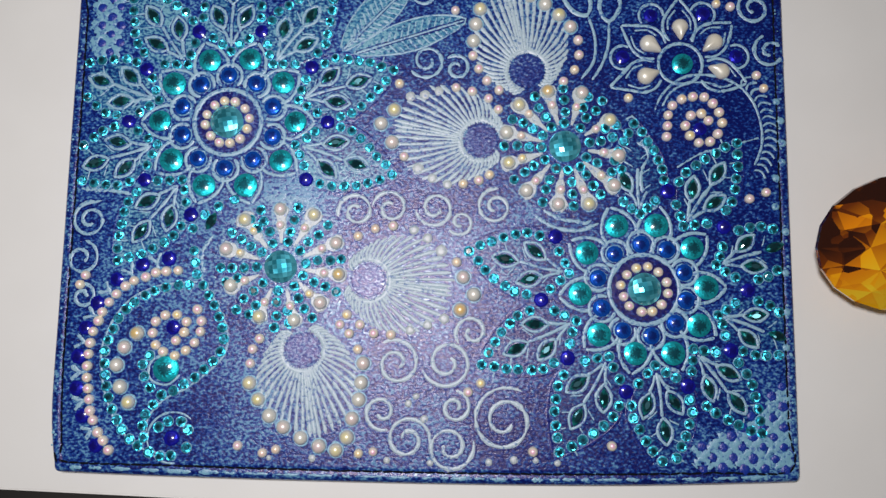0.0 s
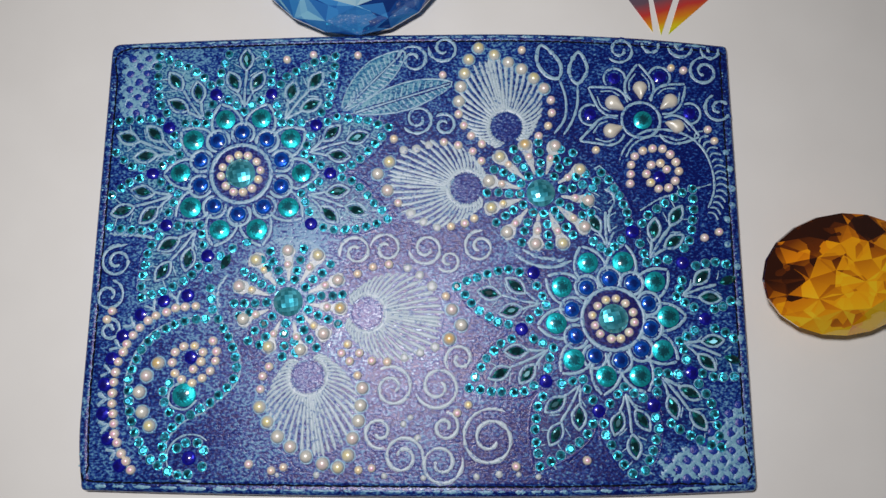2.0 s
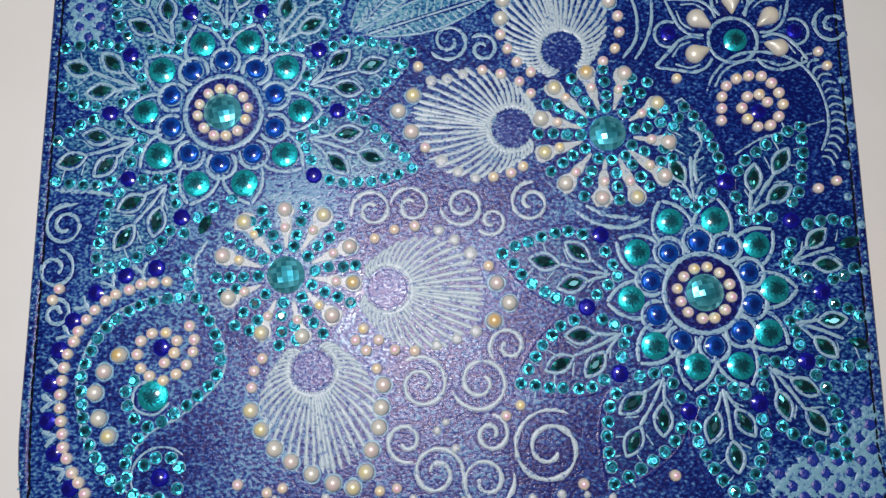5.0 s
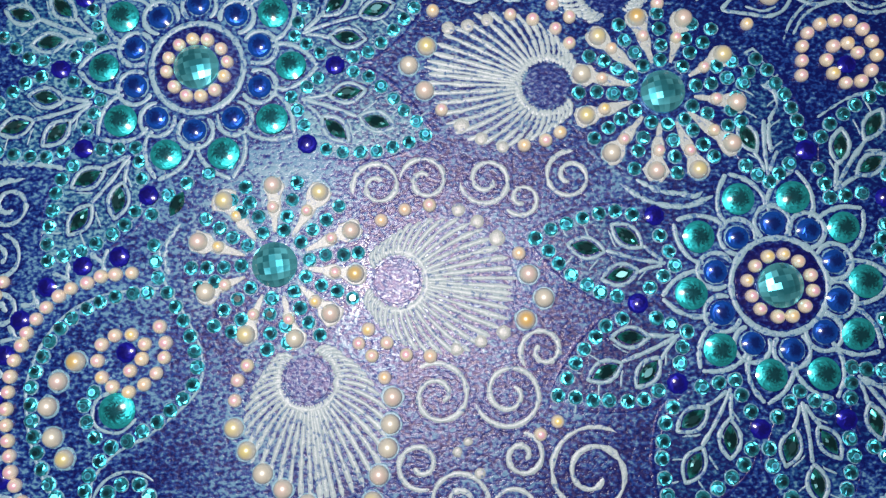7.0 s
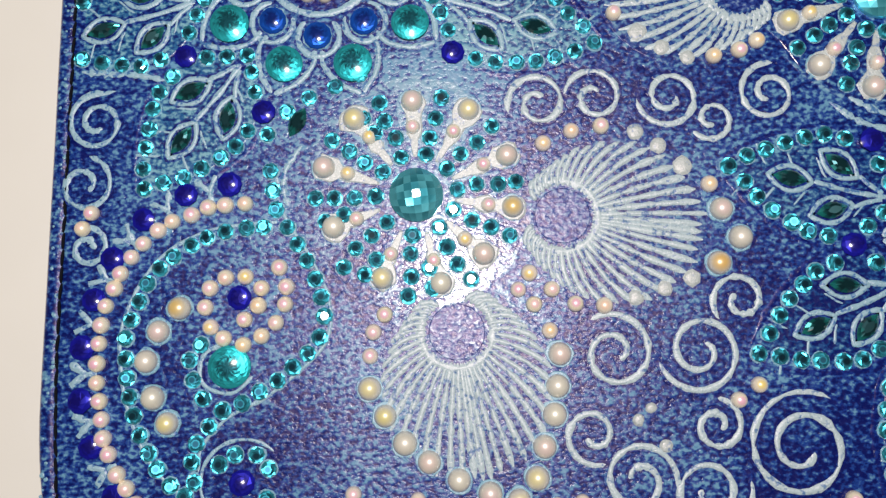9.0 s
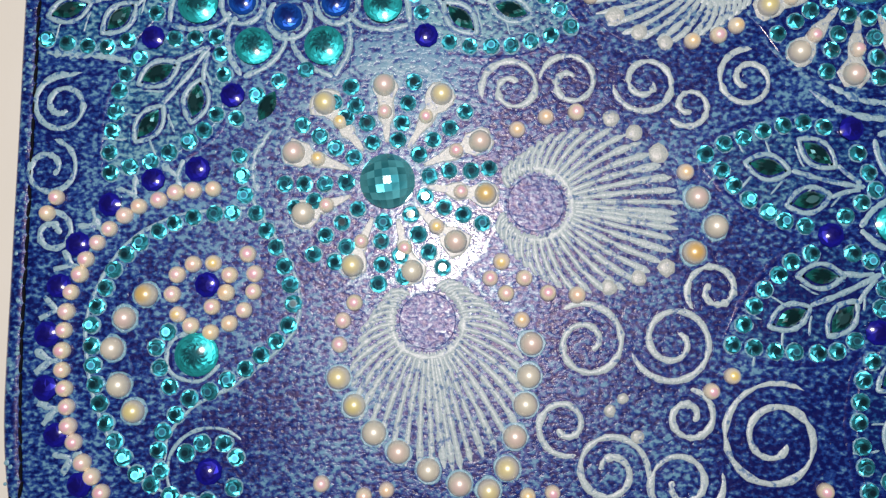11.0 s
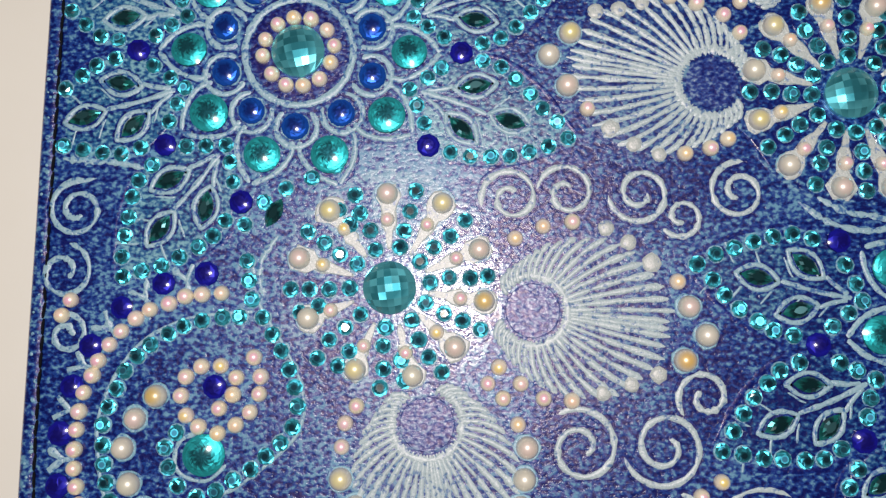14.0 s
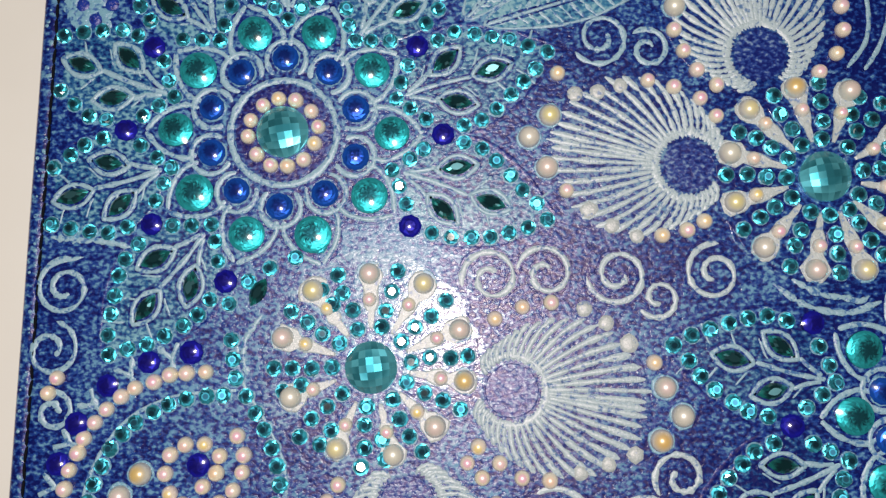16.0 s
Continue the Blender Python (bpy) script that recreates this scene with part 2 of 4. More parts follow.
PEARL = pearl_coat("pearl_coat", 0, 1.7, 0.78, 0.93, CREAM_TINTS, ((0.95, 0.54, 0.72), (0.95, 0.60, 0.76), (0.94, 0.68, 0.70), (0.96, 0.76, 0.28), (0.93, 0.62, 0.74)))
GREY_TINTS = ((0.70, 0.69, 0.64), (0.72, 0.69, 0.65), (0.68, 0.68, 0.64))
BIG_PEARL = {
    "grey": pearl_coat("grey_pearl_coat", 0, 2.10, 0.70, 0.98, GREY_TINTS, ((0.74, 0.73, 0.66), (0.76, 0.72, 0.68))),
    "pink": pearl_coat("pink_pearl_coat", 0, 2.10, 0.62, 0.97, GREY_TINTS, ((0.78, 0.62, 0.64), (0.78, 0.64, 0.62))),
    "yellow": pearl_coat("yellow_pearl_coat", 0, 2.10, 0.62, 0.97, GREY_TINTS, ((0.78, 0.70, 0.34), (0.80, 0.72, 0.42))),
    "orange": pearl_coat("orange_pearl_coat", 0, 2.10, 0.55, 0.95, GREY_TINTS, ((0.78, 0.50, 0.18), (0.76, 0.54, 0.22))),
}
DROP_PEARL = pearl_coat("ivory_coat", 0, 2.1, 0.6, 0.95, ((0.78, 0.73, 0.64), (0.76, 0.73, 0.67)), ((0.80, 0.74, 0.62), (0.80, 0.76, 0.68)))

THREAD, tree_, s_ = material("black_thread")
s_.inputs["Base Color"].default_value, s_.inputs["Roughness"].default_value = (0.006, 0.007, 0.012, 1), 0.9
s_.inputs["Specular IOR Level"].default_value = 0.1
BOARD, tree_, s_ = material("white_board")
tree_.links.new(ramp(tree_, grain(tree_, 35, (1, 1, 1), 4), (0.3, (0.78, 0.763, 0.752)), (0.7, (0.815, 0.80, 0.79))), s_.inputs["Base Color"])
s_.inputs["Roughness"].default_value = 0.55
bump(tree_, s_, grain(tree_, 1800), 0.00003, 0.4)
DARK, tree_, s_ = material("dark_table_top")
tree_.links.new(ramp(tree_, grain(tree_, 60, (0.2, 3, 1), 4), (0.3, (0.006, 0.005, 0.005)), (0.7, (0.016, 0.013, 0.012))), s_.inputs["Base Color"])
s_.inputs["Roughness"].default_value = 0.5
HOLO, tree_, s_ = material("hologram_foil")
c_ = tree_.nodes.new("ShaderNodeTexCoord")
x_ = tree_.nodes.new("ShaderNodeSeparateXYZ")
tree_.links.new(c_.outputs["Object"], x_.inputs[0])
# the foil's shifting rainbow gleam, painted as one fixed ramp of colour
f_ = maths(tree_, "ADD", maths(tree_, "MULTIPLY", x_.outputs["Y"], 52), maths(tree_, "MULTIPLY", x_.outputs["X"], -14))
f_ = maths(tree_, "ADD", f_, maths(tree_, "MULTIPLY", grain(tree_, 260), 0.12))
tree_.links.new(ramp(tree_, f_, (0.0, (0.45, 0.75, 0.02)), (0.18, (0.95, 0.80, 0.02)), (0.36, (0.95, 0.30, 0.02)), (0.55, (0.75, 0.06, 0.05)), (0.8, (0.20, 0.12, 0.16)), (1.0, (0.16, 0.13, 0.20))), s_.inputs["Base Color"])
s_.inputs["Metallic"].default_value, s_.inputs["Roughness"].default_value = 0.35, 0.35
# deep crown and bright table tints hold the gems' painted reflections
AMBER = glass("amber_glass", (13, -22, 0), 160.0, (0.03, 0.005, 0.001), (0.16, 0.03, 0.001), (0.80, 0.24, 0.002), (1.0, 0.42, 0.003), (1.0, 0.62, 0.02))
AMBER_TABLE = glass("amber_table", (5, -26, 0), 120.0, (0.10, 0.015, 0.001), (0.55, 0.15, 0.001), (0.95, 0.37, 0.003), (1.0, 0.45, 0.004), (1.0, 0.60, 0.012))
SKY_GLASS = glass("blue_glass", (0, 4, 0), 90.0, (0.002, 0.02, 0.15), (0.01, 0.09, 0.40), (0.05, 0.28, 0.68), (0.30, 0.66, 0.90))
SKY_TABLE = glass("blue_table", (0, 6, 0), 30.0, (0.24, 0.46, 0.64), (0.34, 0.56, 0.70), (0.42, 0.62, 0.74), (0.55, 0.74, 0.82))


# ---- shapes ----
def mesh_of(name, bm, mat, smooth=False):
    me = bpy.data.meshes.new(name)
    bmesh.ops.recalc_face_normals(bm, faces=bm.faces)
    for f in bm.faces:
        f.smooth = smooth
    bm.to_mesh(me)
    bm.free()
    me.materials.append(mat)
    return me


def part(name, bm, mat, parent, label="", smooth=False):
    ob = new(name, mesh_of(name, bm, mat, smooth))
    ob.parent = parent
    return tagged(ob, label)


def spline(ctrl, n, closed=False):
    """n points at even steps along a smooth curve through the control points."""
    p = [Vector((*c, 0)) for c in ctrl]
    k = len(p)
    fine = []
    for i in range(k if closed else k - 1):
        a, b = p[i], p[(i + 1) % k]
        before = p[i - 1] if i or closed else a * 2 - b
        after = p[(i + 2) % k] if i + 2 < k or closed else b * 2 - a
        for j in range(24):
            t = j / 24
            fine.append(0.5 * ((2 * a) + (b - before) * t + (2 * before - 5 * a + 4 * b - after) * t * t + (3 * a - before - 3 * b + after) * t ** 3))
    fine.append(p[0] if closed else p[-1])
    run = [0.0]
    for a, b in zip(fine, fine[1:]):
        run.append(run[-1] + (b - a).length)
    out, j = [], 0
    for i in range(n):
        want = run[-1] * i / (n if closed else n - 1)
        while j < len(run) - 2 and run[j + 1] < want:
            j += 1
        f = (want - run[j]) / max(run[j + 1] - run[j], 1e-9)
        q = fine[j].lerp(fine[j + 1], f)
        out.append((q.x, q.y))
    return out


CONTOUR, SETTING, LAYER = bmesh.new(), bmesh.new(), [0]


def ribbon(bm, pts, width, height=0.34, closed=False, taper=0.0, rough=0.30, grow=0.0):
    """A raised, slightly uneven line along pts (millimetres) on the cover."""
    k, rows, under = len(pts), [], []
    LAYER[0] += 1
    lift = 0.05 + 0.0011 * (LAYER[0] % 50)
    for i, (x, y) in enumerate(pts):
        a = pts[(i - 1) % k] if closed or i else pts[i]
        b = pts[(i + 1) % k] if closed or i < k - 1 else pts[i]
        d = Vector((b[0] - a[0], b[1] - a[1]))
        d = d.normalized() if d.length > 1e-6 else Vector((1, 0))
        w = width * 0.60 * (1 + rough * 2 * noise.noise(Vector((x * 1.7, y * 1.7, 3.1))))
        w *= 1 + grow * i / max(k - 1, 1)
        end = min(i, k - 1 - i) / max(k - 1, 1)
        if not closed and taper:
            w *= min(1.0, 0.35 + end / taper)
        h = (height if closed else height * min(1.0, 0.3 + 6 * end)) * (0.86 + 0.36 * noise.noise(Vector((x * 1.3, y * 1.3, 6.2))))
        side = Vector((-d.y, d.x))
        rows.append([bm.verts.new(((x + side.x * w * s) * MM, (y + side.y * w * s) * MM, (TOP - 0.05 + h * z) * MM))
                     for s, z in ((-1, 0.1), (-0.66, 0.82), (0, 1), (0.66, 0.82), (1, 0.1))])
        if height > 0.3 and not grow:
            e = w + 0.42 + 0.5 * noise.noise(Vector((x * 0.8, y * 0.8, 9)))
            under.append([CONTOUR.verts.new(((x + side.x * e * s) * MM, (y + side.y * e * s) * MM, (TOP + z) * MM)) for s, z in ((-1, -0.05), (-0.86, lift), (0.86, lift), (1, -0.05))])
    for i in range((k if closed else k - 1) if under else 0):
        for j in range(3):
            CONTOUR.faces.new((under[i][j], under[i][j + 1], under[(i + 1) % k][j + 1], under[(i + 1) % k][j]))
    for i in range(k if closed else k - 1):
        a, b = rows[i], rows[(i + 1) % k]
        for j in range(4):
            bm.faces.new((a[j], a[j + 1], b[j + 1], b[j]))


def pad(bm, pts, lift=0.05, inset=0.25):
    """A flat printed field with a soft edge, just proud of the leather."""
    c = Vector((sum(p[0] for p in pts) / len(pts), sum(p[1] for p in pts) / len(pts)))
    low, high = [], []
    for x, y in pts:
        v = Vector((x, y)) - c
        q = c + v * max(0.0, 1 - inset / max(v.length, 0.01))
        low.append(bm.verts.new((x * MM, y * MM, (TOP - 0.05) * MM)))
        high.append(bm.verts.new((q.x * MM, q.y * MM, (TOP + lift) * MM)))
    bm.faces.new(high)
    for i in range(len(pts)):
        j = (i + 1) % len(pts)
        bm.faces.new((low[i], low[j], high[j], high[i]))


def blob(bm, x, y, r, h=0.35):
    """A small raised dot with an uneven outline."""
    rings = []
    for f, z in ((1, -0.1), (0.8, 0.7 * h), (0.4, h)):
        rings.append([bm.verts.new(((x + r * f * (1 + 0.22 * noise.noise(Vector((x + 2 * math.cos(a), y + 2 * math.sin(a), 1)))) * math.cos(a)) * MM,
                                    (y + r * f * (1 + 0.22 * noise.noise(Vector((x + 2 * math.cos(a), y + 2 * math.sin(a), 7)))) * math.sin(a)) * MM, (TOP + z) * MM))
                      for a in (i * math.tau / 12 for i in range(12))])
    for a, b in zip(rings, rings[1:]):
        for i in range(12):
            bm.faces.new((a[i], a[(i + 1) % 12], b[(i + 1) % 12], b[i]))
    bm.faces.new(rings[-1])


def scroll(x, y, r, start, turns, way, inner=0.12):
    """Points of a spiral that winds inwards; way 1 is anticlockwise."""
    n = int(26 * turns)
    out = []
    for i in range(n + 1):
        f = i / n
        a = radians(start) + way * f * turns * math.tau
        q = r * ((1 - f) ** 0.85 * (1 - inner) + inner)
        out.append((x + q * math.cos(a), y + q * math.sin(a)))
    return out


def cut_stone(name, r, h, sides, rings, mat, sx=1.0, point=0.0):
    """Faceted flat-backed stone: rings are (radius share, height share, twist); every facet is an island."""
    bm = bmesh.new()
    loops = []
    for share, z, twist in rings:
        loop = []
        for i in range(sides):
            a = (i + twist) * math.tau / sides
            x, y = math.cos(a), math.sin(a)
            if point:
                y = math.copysign(1 - x * x, y)
            loop.append(bm.verts.new((r * share * x * MM, r * share * sx * y * MM, h * z * MM)))
        loops.append(loop)
    for (a, (_, _, ta)), (b, (_, _, tb)) in zip(zip(loops, rings), zip(loops[1:], rings[1:])):
        for i in range(sides):
            j = (i + 1) % sides
            if tb != ta:
                bm.faces.new((a[i], a[j], b[i]))
                bm.faces.new((a[j], b[j], b[i]))
            else:
                bm.faces.new((a[i], a[j], b[j], b[i]))
    bm.faces.new(loops[-1])
    bmesh.ops.recalc_face_normals(bm, faces=bm.faces)
    bmesh.ops.split_edges(bm, edges=bm.edges)
    me = bpy.data.meshes.new(name)
    bm.to_mesh(me)
    bm.free()
    me.materials.append(mat)
    return me


def checker_stone(name, r, h, n, mat):
    """Domed stone cut in a grid of square facets."""
    bm = bmesh.new()
    grid = {}
    for i in range(n + 1):
        for j in range(n + 1):
            u, v = 2 * i / n - 1, 2 * j / n - 1
            x, y = u * math.sqrt(1 - v * v / 2), v * math.sqrt(1 - u * u / 2)
            q = min(1.0, x * x + y * y)
            grid[i, j] = bm.verts.new((r * x * MM, r * y * MM, (0.9 + h * (1 - q) ** 0.75) * MM))
    for i in range(n):
        for j in range(n):
            bm.faces.new((grid[i, j], grid[i + 1, j], grid[i + 1, j + 1], grid[i, j + 1]))
    rim = [e for e in bm.edges if e.is_boundary]
    down = bmesh.ops.extrude_edge_only(bm, edges=rim)["geom"]
    for v in (g for g in down if isinstance(g, bmesh.types.BMVert)):
        v.co.z = 0
    bmesh.ops.recalc_face_normals(bm, faces=bm.faces)
    bmesh.ops.split_edges(bm, edges=bm.edges)
    me = bpy.data.meshes.new(name)
    bm.to_mesh(me)
    bm.free()
    me.materials.append(mat)
    return me


def dome(name, r, h, mat, sides=20, tail=0.0):
    """Smooth dome; tail draws one side out into a drop."""
    bm = bmesh.new()
    loops = []
    for k in range(6):
        a = k * math.pi / 2 / 6
        loops.append([])
        for i in range(sides):
            t = i * math.tau / sides
            x, y = math.cos(t), math.sin(t)
            pull = 1 + tail * max(0.0, x) ** 3
            loops[-1].append(bm.verts.new((r * math.cos(a) * x * pull * MM, r * math.cos(a) * y * (1 - 0.45 * min(tail, 1) * max(0.0, x) ** 2) * MM, (0.25 + h * math.sin(a)) * MM)))
    foot = [bm.verts.new((v.co.x, v.co.y, 0)) for v in loops[0]]
    loops.insert(0, foot)
    for a, b in zip(loops, loops[1:]):
        for i in range(sides):
            bm.faces.new((a[i], a[(i + 1) % sides], b[(i + 1) % sides], b[i]))
    top = bm.verts.new((0, 0, (0.25 + h) * MM))
    for i in range(sides):
        bm.faces.new((loops[-1][i], loops[-1][(i + 1) % sides], top))
    return mesh_of(name, bm, mat, True)


CUT = ((0.96, 0, 0), (1.0, 0.3, 0), (0.80, 0.70, 0.5), (0.50, 1.0, 0))
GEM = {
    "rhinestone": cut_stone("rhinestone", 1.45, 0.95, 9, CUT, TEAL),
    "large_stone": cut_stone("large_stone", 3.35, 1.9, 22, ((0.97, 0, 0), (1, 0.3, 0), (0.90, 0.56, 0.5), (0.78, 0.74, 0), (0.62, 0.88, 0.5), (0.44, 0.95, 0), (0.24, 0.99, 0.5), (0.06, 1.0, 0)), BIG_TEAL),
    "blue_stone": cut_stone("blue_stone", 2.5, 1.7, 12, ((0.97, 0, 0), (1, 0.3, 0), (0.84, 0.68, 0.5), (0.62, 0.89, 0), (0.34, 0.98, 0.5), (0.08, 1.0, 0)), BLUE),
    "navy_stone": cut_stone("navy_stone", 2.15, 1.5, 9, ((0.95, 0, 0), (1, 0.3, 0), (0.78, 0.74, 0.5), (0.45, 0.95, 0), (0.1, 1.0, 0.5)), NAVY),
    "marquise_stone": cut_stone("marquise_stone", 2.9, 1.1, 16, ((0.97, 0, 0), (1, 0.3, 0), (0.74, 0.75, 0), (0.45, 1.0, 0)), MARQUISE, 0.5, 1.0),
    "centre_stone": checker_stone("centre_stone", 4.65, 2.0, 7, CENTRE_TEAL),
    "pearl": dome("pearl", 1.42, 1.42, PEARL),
    **{("large_pearl", tint): dome("large_pearl", 1.98, 1.85, mat, 24) for tint, mat in BIG_PEARL.items()},
    "drop_pearl": dome("drop_pearl", 2.2, 1.7, DROP_PEARL, 24, 0.75),
}
rng, shade = random.Random(5), random.Random(11)


TAKEN = []


def gem(kind, x, y, parent, turn=None, scale=1.0, tilt=4.5, tint=None):
    if kind == "rhinestone":
        if any(math.hypot(x - p, y - q) < 2.6 for p, q in TAKEN):
            return None
        TAKEN.append((x, y))
    if kind == "large_pearl":
        ob = new(kind, GEM[kind, tint or shade.choice(("grey", "grey", "pink", "yellow"))])
    else:
        ob = new(kind, GEM[kind])
    ob.parent = parent
    a = rng.uniform(0, 360) if turn is None else turn
    wob = 0.25 if turn is None else 0.1
    ob.matrix_basis = pose((x + rng.uniform(-wob, wob)) * MM, (y + rng.uniform(-wob, wob)) * MM, (TOP + 0.02) * MM, rng.gauss(0, tilt), rng.gauss(0, tilt), a)
    s = scale * rng.uniform(0.96, 1.04)
    if kind in ("rhinestone", "large_pearl", "blue_stone"):
        setting(ob.location.x / MM, ob.location.y / MM, {"rhinestone": 1.66, "large_pearl": 2.42, "blue_stone": 2.7}[kind] * scale)
    ob.scale = (s, s, s)
    return ob


def setting(x, y, r):
    """A pale printed ring round a stone."""
    out, top = [], []
    for i in range(14):
        a = i * math.tau / 14
        q = r * (1 + 0.16 * noise.noise(Vector((x + 1.5 * math.cos(a), y + 1.5 * math.sin(a), 5))))
        out.append(SETTING.verts.new(((x + q * math.cos(a)) * MM, (y + q * math.sin(a)) * MM, (TOP - 0.03) * MM)))
        top.append(SETTING.verts.new(((x + (q - 0.18) * math.cos(a)) * MM, (y + (q - 0.18) * math.sin(a)) * MM, (TOP + 0.12) * MM)))
    for i in range(14):
        j = (i + 1) % 14
        SETTING.faces.new((out[i], out[j], top[j], top[i]))
    SETTING.faces.new(top)


def string(kind, pts, parent, tints=(), **how):
    for i, (x, y) in enumerate(pts):
        gem(kind, x, y, parent, tint=tints[i] if tints else None, **how)


# ---- board and table ----
def slab(name, pts, z0, z1, mat):
    bm = bmesh.new()
    low = [bm.verts.new((x, y, z0)) for x, y in pts]
    high = [bm.verts.new((x, y, z1)) for x, y in pts]
    bm.faces.new(low)
    bm.faces.new(high)
    for i in range(len(pts)):
        j = (i + 1) % len(pts)
        bm.faces.new((low[i], low[j], high[j], high[i]))
    bmesh.ops.bevel(bm, geom=[e for e in bm.edges if abs(e.verts[0].co.z - z1) < 1e-6 and abs(e.verts[1].co.z - z1) < 1e-6], offset=0.0006, segments=2, affect="EDGES")
    return new(name, mesh_of(name, bm, mat))


tagged(slab("table_top", [(-1.2, -0.6), (1.2, -0.6), (1.2, 1.2), (-1.2, 1.2)], -0.040, -0.004, DARK), "black wooden table top under a white board", "table", kind="structure")
tagged(slab("white_board", [(-0.55, -0.0655), (0.60, -0.1055), (0.60, 0.55), (-0.55, 0.55)], -0.004, 0.0, BOARD), "plain matt white board on a black table", "board", kind="structure")

# ---- notebook cover ----
notebook = tagged(new("notebook"), "blue embossed leather notebook cover with teal rhinestones and pearls", "notebook")


def top_edge(x):
    return 73.3 + 3.1 * (1 - ((x - 25) / 131) ** 2) if x < 25 else 71.2 + 5.2 * (1 - ((x - 25) / 80) ** 2)


def bottom_edge(x):
    return -74.5 - 2.0 * (1 - ((x - 25) / (130 if x < 25 else 80)) ** 2)


def outline(inset, n=40, corner=2.3):
    """The cover's outline, pulled in by inset millimetres, with rounded corners."""
    left, right = (lambda y: -106.0 + 2.4 * max(0.0, (-y - 52) / 22) ** 2), (lambda y: 104.4 + 0.6 * y / 74)
    pts = []
    r = max(corner - inset, 0.6)
    y0, y1 = -74.1 + inset, 72.2 - inset
    sides = []
    for k in range(4):
        line = []
        for i in range(n + 1):
            f = i / n
            if k == 0:
                x = -104.6 + inset + r + (209.0 - 2 * inset - 2 * r) * f
                line.append((x, bottom_edge(x) + inset))
            elif k == 1:
                y = y0 + r + (y1 - y0 - 2 * r) * f
                line.append((right(y) - inset, y))
            elif k == 2:
                x = 104.4 - inset - r - (209.0 - 2 * inset - 2 * r) * f
                line.append((x, top_edge(x) - inset))
            else:
                y = y1 - r - (y1 - y0 - 2 * r) * f
                line.append((left(y) + inset, y))
        sides.append(line)
    for k in range(4):
        a, b = sides[k][-1], sides[(k + 1) % 4][0]
        c = (b[0], a[1]) if k % 2 == 0 else (a[0], b[1])
        pts += sides[k]
        for f in (0.2, 0.4, 0.6, 0.8):
            pts.append(tuple((1 - f) ** 2 * a[i] + 2 * f * (1 - f) * c[i] + f * f * b[i] for i in (0, 1)))
    return pts


bm = bmesh.new()
loops = []
for inset, z in ((0.7, 0.1), (0.1, 0.6), (-0.1, 2.2), (0.0, 3.6), (0.3, 4.6), (0.9, 5.3), (1.6, TOP), (2.7, TOP), (3.05, 5.32), (3.45, 5.32), (3.8, TOP), (4.4, TOP)):
    loops.append([bm.verts.new((x * MM, y * MM, (z + 0.12 * noise.noise(Vector((x * 0.06, y * 0.06, 2)))) * MM if z < 5.2 else z * MM)) for x, y in outline(inset)])
k = len(loops[0])
for a, b in zip(loops, loops[1:]):
    for i in range(k):
        bm.faces.new((a[i], a[(i + 1) % k], b[(i + 1) % k], b[i]))
bm.faces.new(loops[-1])
bm.faces.new(loops[0])
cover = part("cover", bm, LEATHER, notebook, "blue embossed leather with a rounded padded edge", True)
for p in cover.data.polygons:
    p.use_smooth = len(p.vertices) < 8

# black thread, stitch by stitch, in the groove round the edge
bm = bmesh.new()
for i in range(9):
    u = i / 8 * 2 - 1
    r = 0.31 * (1 - abs(u) ** 4 * 0.5)
    ring = [bm.verts.new((u * 1.45 * MM, r * math.cos(a) * MM, (r * 0.8 * math.sin(a) + 0.16 * (1 - u * u)) * MM)) for a in (j * math.tau / 6 for j in range(6))]
    if i:
        for j in range(6):
            bm.faces.new((last[j], last[(j + 1) % 6], ring[(j + 1) % 6], ring[j]))
    last = ring
STITCH = mesh_of("stitch", bm, THREAD, True)
seam = outline(3.25)
run = spline(seam[::6], 236, True)
for i, (x, y) in enumerate(run):
    a, b = run[i - 1], run[(i + 1) % len(run)]
    st = new("stitch", STITCH)
    st.parent = cover
    st.matrix_basis = pose(x * MM, y * MM, (TOP - 0.12) * MM, 0, 0, math.degrees(math.atan2(b[1] - a[1], b[0] - a[0])) + rng.uniform(-7, 7))

LIMIT = (-101.0, 100.5, -71.0, 69.4)


def inside(x, y, m=0.0):
    return LIMIT[0] + m < x < LIMIT[1] - m and LIMIT[2] + m < y < LIMIT[3] - m - (0 if x > -60 else 0)


def clipped(pts, strict=False):
    """The runs of a line that stay on the cover, or within the seam."""
    runs, cur = [], []
    for p in pts:
        if (inside(*p) if strict else True) and -104.2 < p[0] < 103.5 and -73.8 < p[1] < top_edge(p[0]) - 1.5:
            cur.append(p)
        elif cur:
            runs.append(cur)
            cur = []
    if cur:
        runs.append(cur)
    return [r for r in runs if len(r) > 2]


def lines(bm, pts, width, strict=False, **how):
    for r in clipped(pts, strict):
        ribbon(bm, r, width, **how)


